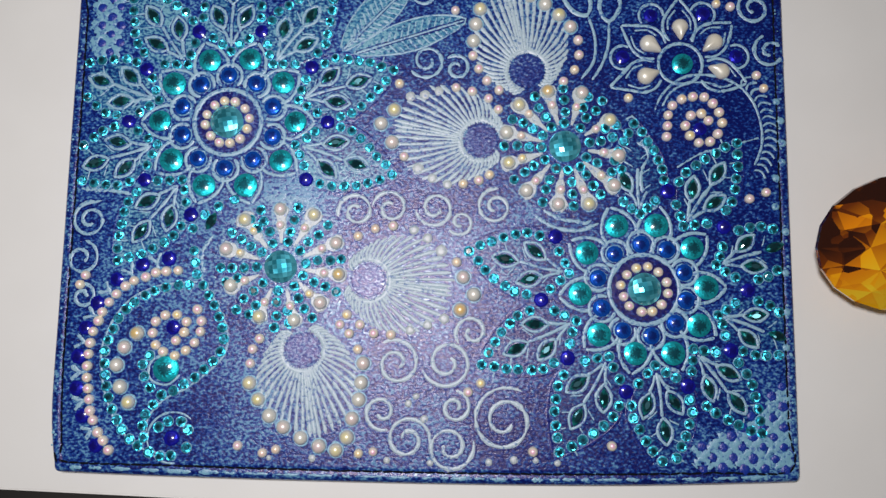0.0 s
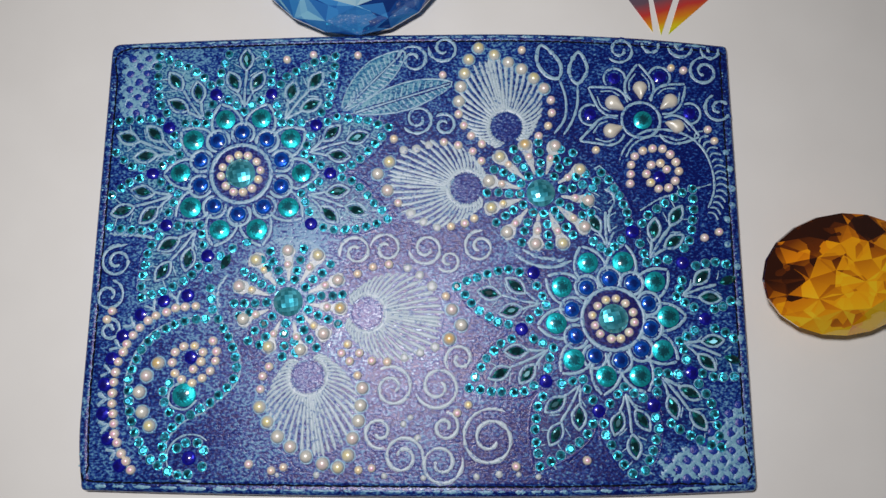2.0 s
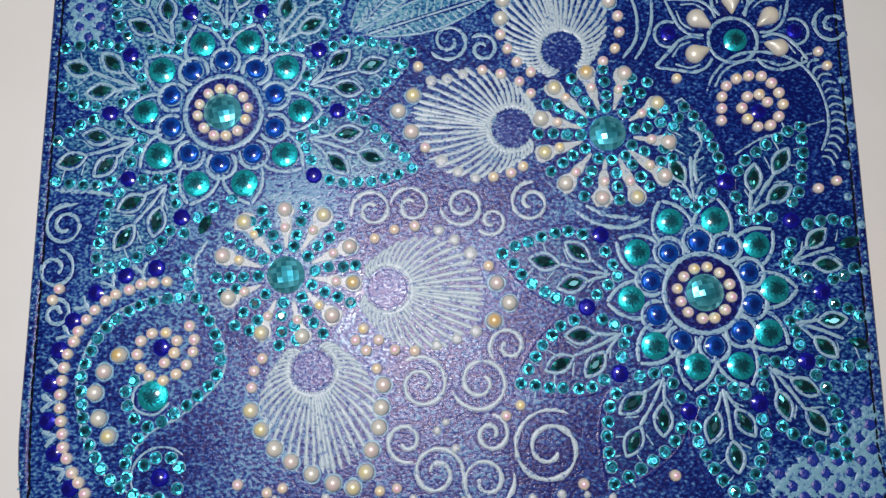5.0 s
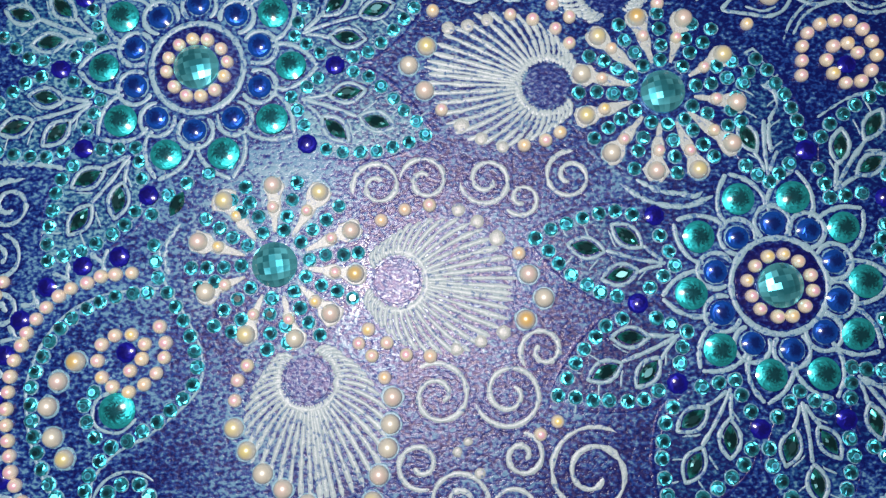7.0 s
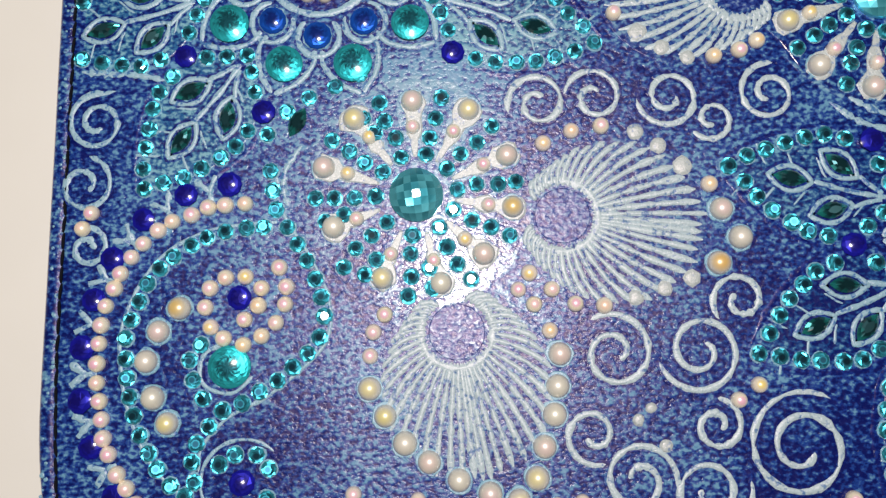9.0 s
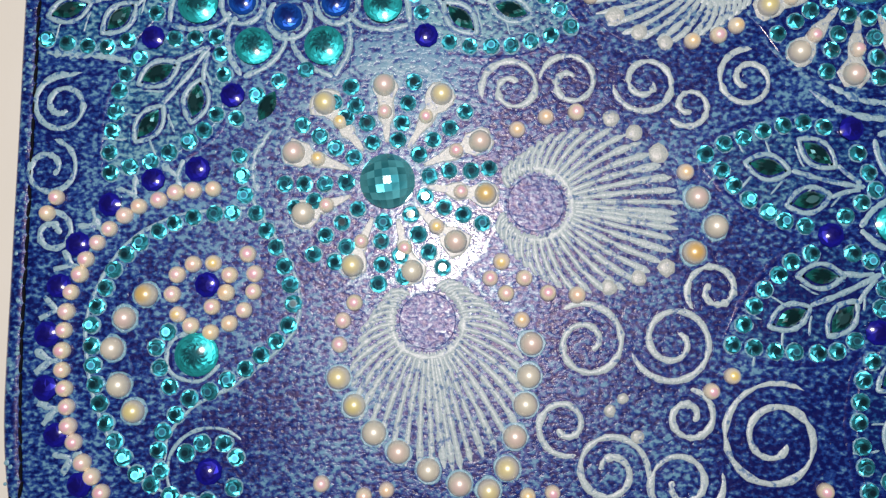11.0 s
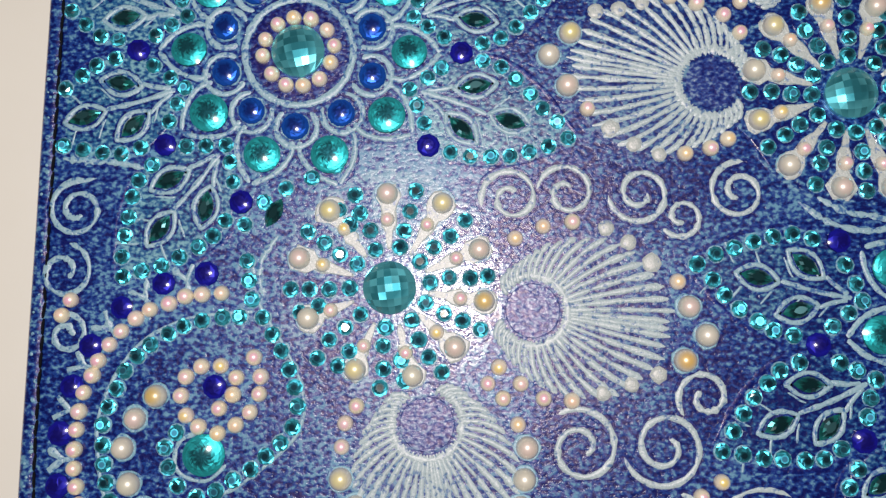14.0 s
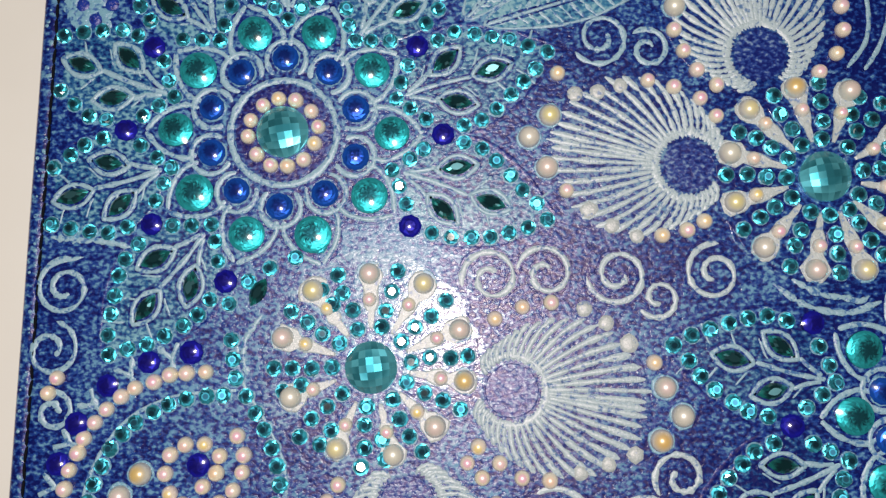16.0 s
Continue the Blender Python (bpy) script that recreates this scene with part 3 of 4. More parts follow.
# ---- large flowers ----
def star_flower(cx, cy, stones, blues, leaves, ring, leaf_print):
    """A rosette of ten round stones, with pointed leaves edged in rhinestones."""
    def at(r, a):
        return cx + r * math.cos(radians(a)), cy + r * math.sin(radians(a))

    ground = bmesh.new()
    pad(ground, [at(9.2, i * 10) for i in range(36)], 0.04)
    bm = bmesh.new()
    ribbon(bm, [at(9.9, i * 5) for i in range(72)], 1.15, closed=True)
    for r, a in blues:
        lines(bm, [(at(r, a)[0] + 3.7 * math.cos(radians(a + t)), at(r, a)[1] + 3.7 * math.sin(radians(a + t))) for t in range(-144, 145, 16)], 0.95)
    for r, a in stones:
        for s in (-1, 1):
            lines(bm, spline([at(r - 3.6, a + s * 15.5), at(r - 0.6, a + s * 15.2), at(r + 3.0, a + s * 8.6), at(r + 5.9, a)], 18), 0.95)
    motif = part("flower_ornament", bm, PALE, notebook, "raised pale blue rosette outline", True)
    part("rosette_ground", ground, NAVY_GROUND, motif, "dark navy printed disc")
    gem("centre_stone", cx, cy, motif, turn=12, tilt=1)
    for i in range(12):
        gem("pearl", *at(6.5, ring + i * 30), motif)
    for r, a in blues:
        gem("blue_stone", *at(r, a), motif)
    for r, a in stones:
        gem("large_stone", *at(r, a), motif)

    for a, long, wide, marquises in leaves:
        ca, sa = math.cos(radians(a)), math.sin(radians(a))

        def leaf(u, v):
            u = 21.5 + (u - 21.5) * long
            v = v * wide
            return cx + u * ca - v * sa, cy + u * sa + v * ca

        fill, veins, rims = bmesh.new(), bmesh.new(), bmesh.new()
        edge = [(22, 0), (26, 6.0), (32, 9.3), (37, 9.0), (43, 6.6), (48, 3.2), (52.5, 0)]
        whole = [leaf(u, v) for u, v in spline(edge, 14)] + [leaf(u, -v) for u, v in spline(edge, 14)[-2:0:-1]]
        whole = [(min(max(x, LIMIT[0]), LIMIT[1]), min(max(y, LIMIT[2]), LIMIT[3] + 1.5)) for x, y in whole]
        pad(fill, whole, 0.06, 0.4)
        for s in (-1, 1):
            lines(rims, [leaf(u, s * (v + 1.1)) for u, v in spline([(30, 8.7), (36, 9.3), (43, 6.9), (48, 3.7), (53.5, -0.6)], 20)], 1.0, height=0.09, strict=True, rough=0.5)
            lines(veins, [leaf(u, s * v) for u, v in spline([(24, 0.4), (27, 1.7), (29.0, 3.0)], 8)], 0.85, strict=True)
        lines(veins, [leaf(u, v) for u, v in spline([(23, 0), (30, 0.2), (36.8, -0.3)], 12)], 0.9, strict=True)
        for (u, v, t), keep in zip(((32.5, 4.1, 26), (32.5, -4.1, -26), (40.4, 0, 0)), marquises):
            c, n = math.cos(radians(t)), math.sin(radians(t))
            loop = []
            for i in range(28):
                q = i * math.tau / 28
                p, w = 3.9 * math.cos(q), 2.2 * math.copysign(math.sin(q) ** 2, math.sin(q))
                loop.append(leaf(u + p * c - w * n, v + p * n + w * c))
            if keep and inside(*leaf(u, v), 2.0):
                ribbon(veins, loop, 0.8, closed=True)
        for i in range(9):
            u, s = 26 + i * 2.6, (-1) ** i
            lines(veins, [leaf(u, s * 0.8), leaf(u + 1.3, s * 2.2), leaf(u + 2.2, s * 3.8), leaf(u + 3.0, s * 5.0)], 0.42, height=0.22, strict=True)
        ornament = part("leaf_ornament", veins, PALE, notebook, "raised pale blue leaf veins", True)
        part("leaf_ground", fill, leaf_print, ornament, "mottled teal and blue printed leaf")
        part("leaf_rim", rims, CONTOUR_GROUND, ornament, "dark blue printed rim", True)
        for s in (-1, 1):
            for u, v in [(23.6, 2.6), (25.8, 5.4)] + spline([(32.2, 8.6), (36.2, 8.5), (42.4, 5.9), (48.3, 2.2)], 6):
                x, y = leaf(u, s * v)
                if inside(x, y):
                    gem("rhinestone", x, y, ornament)
        for u in (21.6, 51.2):
            x, y = leaf(u, 0)
            if inside(x, y):
                gem("rhinestone", x, y, ornament)
        for (u, v, t), keep in zip(((32.5, 4.1, 26), (32.5, -4.1, -26), (40.4, 0, 0)), marquises):
            x, y = leaf(u, v)
            if keep and inside(x, y, 1.0):
                gem("marquise_stone", x, y, ornament, turn=a + t)
    return motif


ALL = (1, 1, 1)
flower_a = star_flower(-58.9, 26.4, [(19.9, 36 * i) for i in range(10)], [(14.0, 18 + 36 * i) for i in range(10)],
                       [(18, 1, 1, ALL), (54, 1, 1, ALL), (90, 1, 1, ALL), (126, 1, 1, ALL), (162, 1, 1, ALL), (198, 1, 1, ALL), (234, 1, 1, ALL), (342, 1, 1, ALL)], 10, LEAF_GROUND)
string("navy_stone", [(-58.9 + 29.4 * math.cos(radians(a)), 26.4 + 29.4 * math.sin(radians(a))) for a in (0, 34, 72, 109, 147, 180, 217, 251, 324)], flower_a)
gem("marquise_stone", -62.3, -3.2, flower_a, turn=62)
string("rhinestone", spline([(-67.6, -5.2), (-62.0, 0.6), (-56.5, 2.6), (-51.5, 5.4)], 5), flower_a)

flower_b = star_flower(61.9, -22.0, list(zip((17.4, 18.2, 18.8, 19.6, 19.2, 18.4, 18.2, 18.4, 19.2, 18.0), (2, 41, 79, 112, 147, 185, 225, 260, 293, 326))),
                       list(zip((12.4, 13.0, 13.0, 13.0, 13.3, 13.2, 13.4, 13.2, 12.8, 12.0), (23, 61, 93, 128, 166, 205, 242, 277, 311, 346))),
                       [(168, 0.98, 1, ALL), (205, 0.98, 0.95, ALL), (241.5, 1, 1, ALL), (277, 0.96, 0.95, ALL), (308.5, 0.98, 0.85, ALL), (341, 0.92, 0.85, ALL), (18.5, 0.92, 0.85, ALL), (57, 0.98, 0.9, ALL), (92, 0.9, 0.85, (1, 0, 0))], 20, DEEP_LEAF_GROUND)
string("navy_stone", [(61.9 + 29.2 * math.cos(radians(a)), -22.0 + 29.2 * math.sin(radians(a))) for a in (0, 38, 76, 149, 186, 222, 259, 293, 324)], flower_b)


# ---- daisies of pearl petals ----
def daisy(cx, cy, petals, radii, tints):
    def at(r, a):
        return cx + r * math.cos(radians(a)), cy + r * math.sin(radians(a))

    bm = bmesh.new()
    pad(bm, [at(20.5 + 1.6 * noise.noise(Vector((i * 0.9, cx, 0))), i * 9) for i in range(40)], 0.015)
    motif = part("daisy_ornament", bm, DAISY_GROUND, notebook, "mottled blue print under clear glossy lacquer")
    for a, r in zip(petals, radii):
        bm = bmesh.new()
        side = [(6.6, 0.3), (8.0, 0.6), (9.5, 0.7), (10.8, 1.25), (12.2, 1.5), (r - 2.8, 1.3), (r - 1.6, 2.1), (r, 2.6), (r + 1.4, 2.3), (r + 2.3, 1.2)]
        side = [(u, v * (1 + 0.35 * noise.noise(Vector((u * 0.9, a, cx))))) for u, v in side]
        shape = [(at(u, a)[0] - v * math.sin(radians(a)), at(u, a)[1] + v * math.cos(radians(a))) for u, v in side]
        shape += [(at(u, a)[0] + v * math.sin(radians(a)), at(u, a)[1] - v * math.cos(radians(a))) for u, v in side[::-1]]
        pad(bm, shape, 0.2, 0.5)
        part("petal", bm, CREAM, motif, "cream drop-shaped print")
    gem("centre_stone", cx, cy, motif, turn=8, scale=0.97, tilt=1.5)
    order = sorted(petals)
    for a, r, tint in zip(petals, radii, tints):
        gem("large_pearl", *at(r, a), motif, tint=tint)
        gem("pearl", *at(r - 4.4, a), motif, scale=0.92)
    for i, a in enumerate(order):
        b = order[(i + 1) % len(order)] + (360 if i == len(order) - 1 else 0)
        m = (a + b) / 2
        bm = bmesh.new()
        side = [(u, (0.4 + 0.11 * u) * (1 + 0.5 * noise.noise(Vector((u * 0.6, m, cy))))) for u in (5.4, 7.5, 9.6, 11.8, 14.0, 16.2, 18.4, 19.6)]
        shape = [(at(u, m)[0] - w * v * math.sin(radians(m)), at(u, m)[1] + w * v * math.cos(radians(m))) for w, run in ((1, side), (-1, side[::-1])) for u, v in run]
        pad(bm, shape, 0.045, 0.3)
        part("spoke", bm, SPOKE_GROUND, motif, "dark blue printed spoke")
        for k in range(4):
            gem("rhinestone", *at(7.0 + 3.5 * k, m + rng.uniform(-2, 2)), motif)
        if b - a > 36:
            for k in range(3):
                gem("rhinestone", *at(9.6 + 3.4 * k, m + 13), motif)
    return motif


daisy_c = daisy(-41.5, -16.2, (92, 59, 24, -8, -42, -75, -112, -158, 163, 129), (16.4, 17.3, 17.1, 16.9, 15.6, 16.0, 15.6, 15.4, 16.6, 17.5),
                ("pink", "yellow", "pink", "orange", "pink", "grey", "yellow", "grey", "pink", "yellow"))
daisy_d = daisy(40.0, 19.3, (137, 106, 73, 31, -9, -40, -68, -97, -130, -163, 166), (18.3, 17.0, 16.6, 15.0, 15.6, 18.0, 18.0, 17.2, 17.3, 17.2, 17.6),
                ("yellow", "orange", "pink", "yellow", "pink", "pink", "yellow", "pink", "grey", "yellow", "grey"))


# ---- feather eyes ----
def feather(ex, ey, axis, long, eye=5.2, rays=39):
    """A peacock-feather eye: rays fan from a round eye to a drop-shaped edge."""
    def at(r, a):
        return ex + r * math.cos(radians(axis + a)), ey + r * math.sin(radians(axis + a))

    def reach(a):
        return 8.2 + (long - 8.2) * ((1 + math.cos(radians(a))) / 2) ** 1.75

    disc, field, bm = bmesh.new(), bmesh.new(), bmesh.new()
    pad(disc, [at(eye - 0.3, i * 12) for i in range(30)], 0.14)
    pad(field, [at(reach(a) - 0.3, a) for a in range(-156, 157, 6)] + [at(eye, a) for a in range(156, 203, 9)], 0.03)
    ribbon(bm, [at(eye + 1.0, a) for a in range(-156, 157, 4)], 1.3, grow=0.01, height=0.28, rough=0.6)
    motif = part("feather_ornament", bm, FAN_PALE, notebook, "raised pale ring round a feather eye", True)
    part("feather_eye", disc, EYE_GROUND, motif, "mottled purple and blue printed eye")
    part("feather_ground", field, FAN_GROUND, motif, "mottled blue printed feather")
    for i in range(rays):
        s = 2 * i / (rays - 1) - 1
        a = math.copysign(154 * abs(s) ** 1.28, s)
        far = reach(a) * rng.uniform(0.95, 1.0)
        pts = [at(eye + (far - eye) * t, a * (1 - 0.13 * t * t)) for t in (j / 15 for j in range(16))]
        bm = bmesh.new()
        ribbon(bm, pts, 0.72, taper=0.10, rough=0.4, grow=min(0.45, far / eye * 0.09))
        part("ray", bm, FAN_PALE, motif, "", True)
    return motif


feather_top = feather(29.1, 42.2, 103, 25.5)
feather_west = feather(15.6, 21.2, 170, 26.5)
feather_middle = feather(-16.4, -20.0, -7, 25.0)
feather_low = feather(-34.6, -39.8, -80, 25.5)

string("large_pearl", spline([(19.9, 70.2), (16.5, 65.5), (14.0, 57.0), (13.2, 51.1)], 5), feather_top)
string("large_pearl", spline([(25.2, 67.7), (34.7, 62.6), (42.1, 55.7)], 5), feather_top)
string("pearl", spline([(13.4, 46.9), (14.7, 42.7), (17.2, 39.0), (20.6, 36.3)], 4), feather_top)
string("pearl", spline([(43.9, 51.7), (44.1, 46.4), (42.6, 42.0), (40.0, 38.9)], 4), feather_top)
string("large_pearl", [(-9.8, 30.2), (-13.4, 25.9), (-10.2, 20.2)], feather_west, ("yellow", "grey", "pink"))
string("pearl", [(-6.9, 15.9), (10.3, 8.0), (14.9, 9.4), (18.2, 10.8), (-8.5, 38.0), (20.9, 30.5)], feather_west)
string("pearl", spline([(8.2, 37.1), (13.6, 35.4), (17.7, 33.6)], 3), feather_west)
string("pearl", [(-19.4, -7.4), (-14.7, -5.3), (-9.4, -4.4), (8.6, -14.6)], feather_middle)
string("large_pearl", [(10.9, -19.0), (13.9, -23.8), (9.8, -28.4)], feather_middle, ("pink", "grey", "orange"))
string("pearl", [(-9.6, -35.6), (-14.3, -35.0), (-18.5, -32.8), (-21.6, -35.2), (-24.4, -32.8), (-22.4, -29.6)], feather_middle)
string("pearl", [(-46.7, -37.0), (-49.0, -39.8), (-49.2, -43.8), (-18.7, -39.6)], feather_low)
string("large_pearl", spline([(-49.3, -49.1), (-43.8, -57.6), (-34.8, -64.2), (-24.2, -67.6)], 7), feather_low, ("yellow", "yellow", "grey", "pink", "grey", "pink", "yellow"))
string("large_pearl", spline([(-17.3, -43.4), (-17.9, -51.0), (-21.4, -63.8)], 5), feather_low, ("pink", "grey", "grey", "pink", "yellow"))

# ---- paisley with its strings of pearls ----
bm = bmesh.new()
outer = [(-67.1, -12.0), (-65.7, -18.6), (-60.2, -27.4), (-57.5, -34.0), (-58.0, -40.8), (-63.1, -46.2), (-68.5, -50.3), (-74.5, -53.5), (-78.8, -58.8), (-78.6, -64.8)]
inner = [(-64.5, -21.5), (-71.0, -22.0), (-77.8, -23.5), (-84.1, -27.3), (-88.4, -33.2), (-90.8, -40.2), (-90.6, -46.4), (-89.3, -52.7), (-86.4, -59.8), (-81.8, -65.6), (-76.1, -69.0), (-70.5, -69.6)]
for pts, off in ((outer, 1.9), (inner, -1.9)):
    line = spline(pts, 60)
    ribbon(bm, [(x + off * 0.6, y - off * 0.35) for x, y in line], 0.55, height=0.25)
ribbon(bm, spline([(-73, -41.3), (-77.6, -43.6), (-77.6, -48.4), (-72.6, -50.0), (-68.6, -46.6)], 24), 0.7)
ribbon(bm, [(-70.3 + 7.2 * math.cos(a), -64.6 + 7.0 * math.sin(a)) for a in (i * math.tau / 40 for i in range(4, 33))], 0.6)
beads = [(-74.0, -14.0), (-81.4, -16.0), (-88.7, -20.5), (-93.7, -27.1), (-96.7, -34.0), (-98.3, -42.5), (-98.0, -51.1), (-95.9, -58.7), (-91.8, -67.0)]
for (x, y), (p, q) in zip(beads, beads[1:]):
    along = Vector((p - x, q - y)).normalized()
    into = Vector((-along.y, along.x))
    fork = Vector(((x + p) / 2, (y + q) / 2)) + into * 0.4
    for foot in (fork - into * 2.6 + along * 1.9, fork - into * 2.6 - along * 1.9, fork + into * 2.0):
        ribbon(bm, [tuple(fork.lerp(foot, k / 4)) for k in range(5)], 0.85, height=0.26, rough=0.5)
paisley = part("paisley_ornament", bm, PALE, notebook, "raised pale blue paisley outline", True)
string("pearl", spline([(-71.3, -17.8), (-78.4, -18.7), (-84.1, -21.1), (-89.3, -25.0), (-92.4, -30.1), (-94.7, -36.6), (-95.5, -46.0), (-94.5, -55.7), (-92.0, -62.1), (-88.0, -68.4)], 22), paisley)
string("rhinestone", spline(outer, 20), paisley)
string("rhinestone", spline(inner, 24)[1:], paisley)
string("rhinestone", [(-70.3 + 4.9 * math.cos(radians(a)), -64.5 + 4.6 * math.sin(radians(a))) for a in (-38, -6, 26, 66, 106, 146)], paisley)
string("rhinestone", spline([(-78.2, -41.9), (-80.1, -45.4), (-77.4, -50.6)], 4), paisley)
string("pearl", spline([(-65.0, -28.8), (-63.5, -33.7), (-65.1, -38.3), (-70.5, -41.7), (-76.5, -39.0), (-77.0, -32.7), (-72.4, -29.9), (-67.9, -32.2), (-68.3, -35.5), (-70.6, -37.7)], 15), paisley)
string("large_pearl", [(-82.1, -35.6), (-85.6, -39.6), (-87.1, -44.5), (-85.9, -50.7), (-83.4, -55.2)], paisley, ("orange", "pink", "grey", "grey", "yellow"))
gem("large_stone", -73.0, -45.6, paisley, scale=1.07)
gem("navy_stone", -71.7, -33.9, paisley)
gem("navy_stone", -70.3, -64.5, paisley)
string("navy_stone", beads, paisley)

# ---- small flower and pearl spiral ----
bm = bmesh.new()
fx, fy = 74.0, 44.4
ribbon(bm, [(fx + 6.4 * math.cos(a), fy + 6.2 * math.sin(a)) for a in (i * math.tau / 48 for i in range(48))], 0.9, closed=True)
for a, long in ((90, 20.4), (145.5, 21.0), (199, 22.2), (39, 20.2), (-17, 20.2)):
    ca, sa = math.cos(radians(a)), math.sin(radians(a))
    for s in (-1, 1):
        ribbon(bm, [(fx + u * ca - s * v * sa, fy + u * sa + s * v * ca) for u, v in spline([(6.6, 2.6), (9.5, 4.6), (13, 4.7), (16.5, 2.9), (long, -0.1)], 20)], 0.85)
        ribbon(bm, [(fx + u * ca - s * v * sa, fy + u * sa + s * v * ca) for u, v in spline([(10.5, 3.3), (13.6, 3.2), (16.6, 1.0)], 9)], 0.5, height=0.22)
for x, y, a in ((65.8, 59.2, 110), (80.9, 59.6, 60), (57.2, 46.3, 175), (90.3, 46.6, 10)):
    ribbon(bm, [(x + 3.6 * math.cos(radians(a + t)), y + 3.6 * math.sin(radians(a + t))) for t in range(-120, 121, 12)], 0.8)
small_flower = part("small_flower_ornament", bm, PALE, notebook, "raised pale blue five-petalled flower", True)
gem("large_stone", fx + 0.4, fy - 0.2, small_flower, scale=0.92)
for x, y, a in ((74.1, 55.6, -90), (64.9, 50.6, -34), (63.9, 40.6, 19), (84.0, 51.0, 219), (85.8, 42.0, 163)):
    gem("drop_pearl", x, y, small_flower, turn=a, scale=1.12)
string("navy_stone", [(65.8, 59.2), (80.9, 59.6), (57.2, 46.3), (90.3, 46.6)], small_flower)

bm = bmesh.new()
arc = spline([(65.7, 29.0), (68.2, 34.7), (72.9, 39.3), (78.1, 41.0), (84.2, 40.6), (89.8, 38.4), (94.1, 33.9), (96.3, 28.0), (96.9, 22.0), (95.7, 17.0), (92.9, 11.5)], 64)
ribbon(bm, arc, 0.75)
lines(bm, spline([(68.4, 31.6), (71.2, 36.0), (75.7, 38.3), (80.9, 38.8), (85.8, 37.6)], 30), 0.45, height=0.2, rough=0.9)
lines(bm, spline([(72.1, 13.3), (79.2, 17.5), (86.4, 19.4), (96.0, 22.2)], 30), 0.5, height=0.2, rough=0.7)
for i in range(34, 64, 2):
    (x, y), (p, q) = arc[i], arc[i - 1]
    d = Vector((p - x, q - y)).normalized()
    n = Vector((d.y, -d.x))
    if n.x < 0:
        n = -n
    ribbon(bm, [(x + n.x * t + d.x * 1.3 * math.sin(t * 0.7), y + n.y * t + d.y * 1.3 * math.sin(t * 0.7)) for t in (j * 0.9 for j in range(6))], 0.55, height=0.24)
for i in range(6):
    ribbon(bm, [(57.5 + i * 1.6, 27.5 - i * 2.6), (59.6 + i * 1.5, 28.6 - i * 2.6), (61.0 + i * 1.3, 27.2 - i * 2.5)], 0.6, height=0.24)
curl = part("curl_ornament", bm, PALE, notebook, "raised pale blue arc with a fringe", True)
string("pearl", spline([(69.5, 22.4), (69.6, 25.8), (71.6, 32.0), (77.4, 34.6), (83.2, 32.3), (85.4, 26.4), (82.0, 21.4), (78.9, 20.5), (76.4, 22.4), (74.9, 25.6), (76.2, 28.3), (79.3, 29.4), (81.8, 27.0)], 18), curl)
gem("navy_stone", 78.9, 24.9, curl, scale=0.9)

# ---- loose pearls ----
for x, y in ((85.2, 62.7), (88.9, 61.7), (95.9, 40.8), (98.0, 37.1), (58.6, 33.9), (92.5, 4.2), (97.2, 6.0), (-45.0, 66.4), (-35.9, 68.4), (-21.2, 68.2), (7.7, 60.9),
             (20.8, 36.6), (-98.1, -19.3), (-99.2, -22.0), (30.5, -67.3), (52.2, -65.5), (12.4, -50.9), (15.9, -48.6), (34.8, 69.6), (-18.1, -68.3), (-14.2, -67.7), (-52.0, -66.6), (-45.0, -68.3), (-41.0, -67.5)):
    gem("pearl", x, y, cover, scale=0.95)

# ---- scrollwork ----
for x, y, r, start, turns, way in (
        (-8.1, -43.4, 7.0, 140, 1.75, -1), (6.3, -43.0, 7.4, 178, 1.9, 1), (13.3, -34.5, 5.0, 230, 1.5, -1), (8.5, -55.4, 4.6, 95, 1.6, -1),
        (22.5, -58.9, 9.6, 38, 2.1, 1), (-11.9, -56.9, 5.2, 300, 1.5, -1), (-4.6, -64.3, 6.6, -30, 1.8, 1), (7.2, -66.2, 7.0, 32, 1.9, -1),
        (-20.3, 0.0, 5.6, 215, 1.7, -1), (-10.4, 1.0, 5.4, 185, 1.6, -1), (2.5, 1.0, 5.8, 165, 1.8, 1), (9.8, -3.1, 4.0, 200, 1.5, 1), (19.9, 1.5, 5.6, 60, 1.8, 1),
        (-2.1, 66.5, 5.6, 200, 1.8, -1), (8.3, 70.5, 5.4, 160, 1.7, 1), (-0.4, 45.2, 5.6, 195, 1.8, 1), (8.4, 43.0, 4.2, 150, 1.6, -1),
        (68.2, 69.6, 5.0, 190, 1.8, 1), (79.1, 71.4, 4.4, 20, 1.6, 1), (89.1, 71.0, 4.8, 170, 1.6, 1), (96.1, 61.5, 5.4, 60, 1.8, 1), (100.3, 48.2, 5.2, 100, 1.7, 1), (99.0, 69.2, 3.6, 160, 1.4, 1),
        (-97.7, -3.0, 5.4, 78, 1.9, 1), (-99.6, -14.2, 5.4, 110, 1.7, -1), (-98.4, -25.2, 3.8, 120, 1.6, -1)):
    bm = bmesh.new()
    tail = [(-88.6, 2.9), (-91.0, 2.9), (-94.0, 2.8)] if (x, y) == (-97.7, -3.0) else []
    lines(bm, tail + scroll(x, y, r, start, turns - 0.2, way, 0.16), 1.0, taper=0.06, rough=0.45)
    if len(bm.verts):
        part("scroll", bm, FAN_PALE if -30 < x < 30 and y < 10 else PALE, notebook, "", True)
    else:
        bm.free()

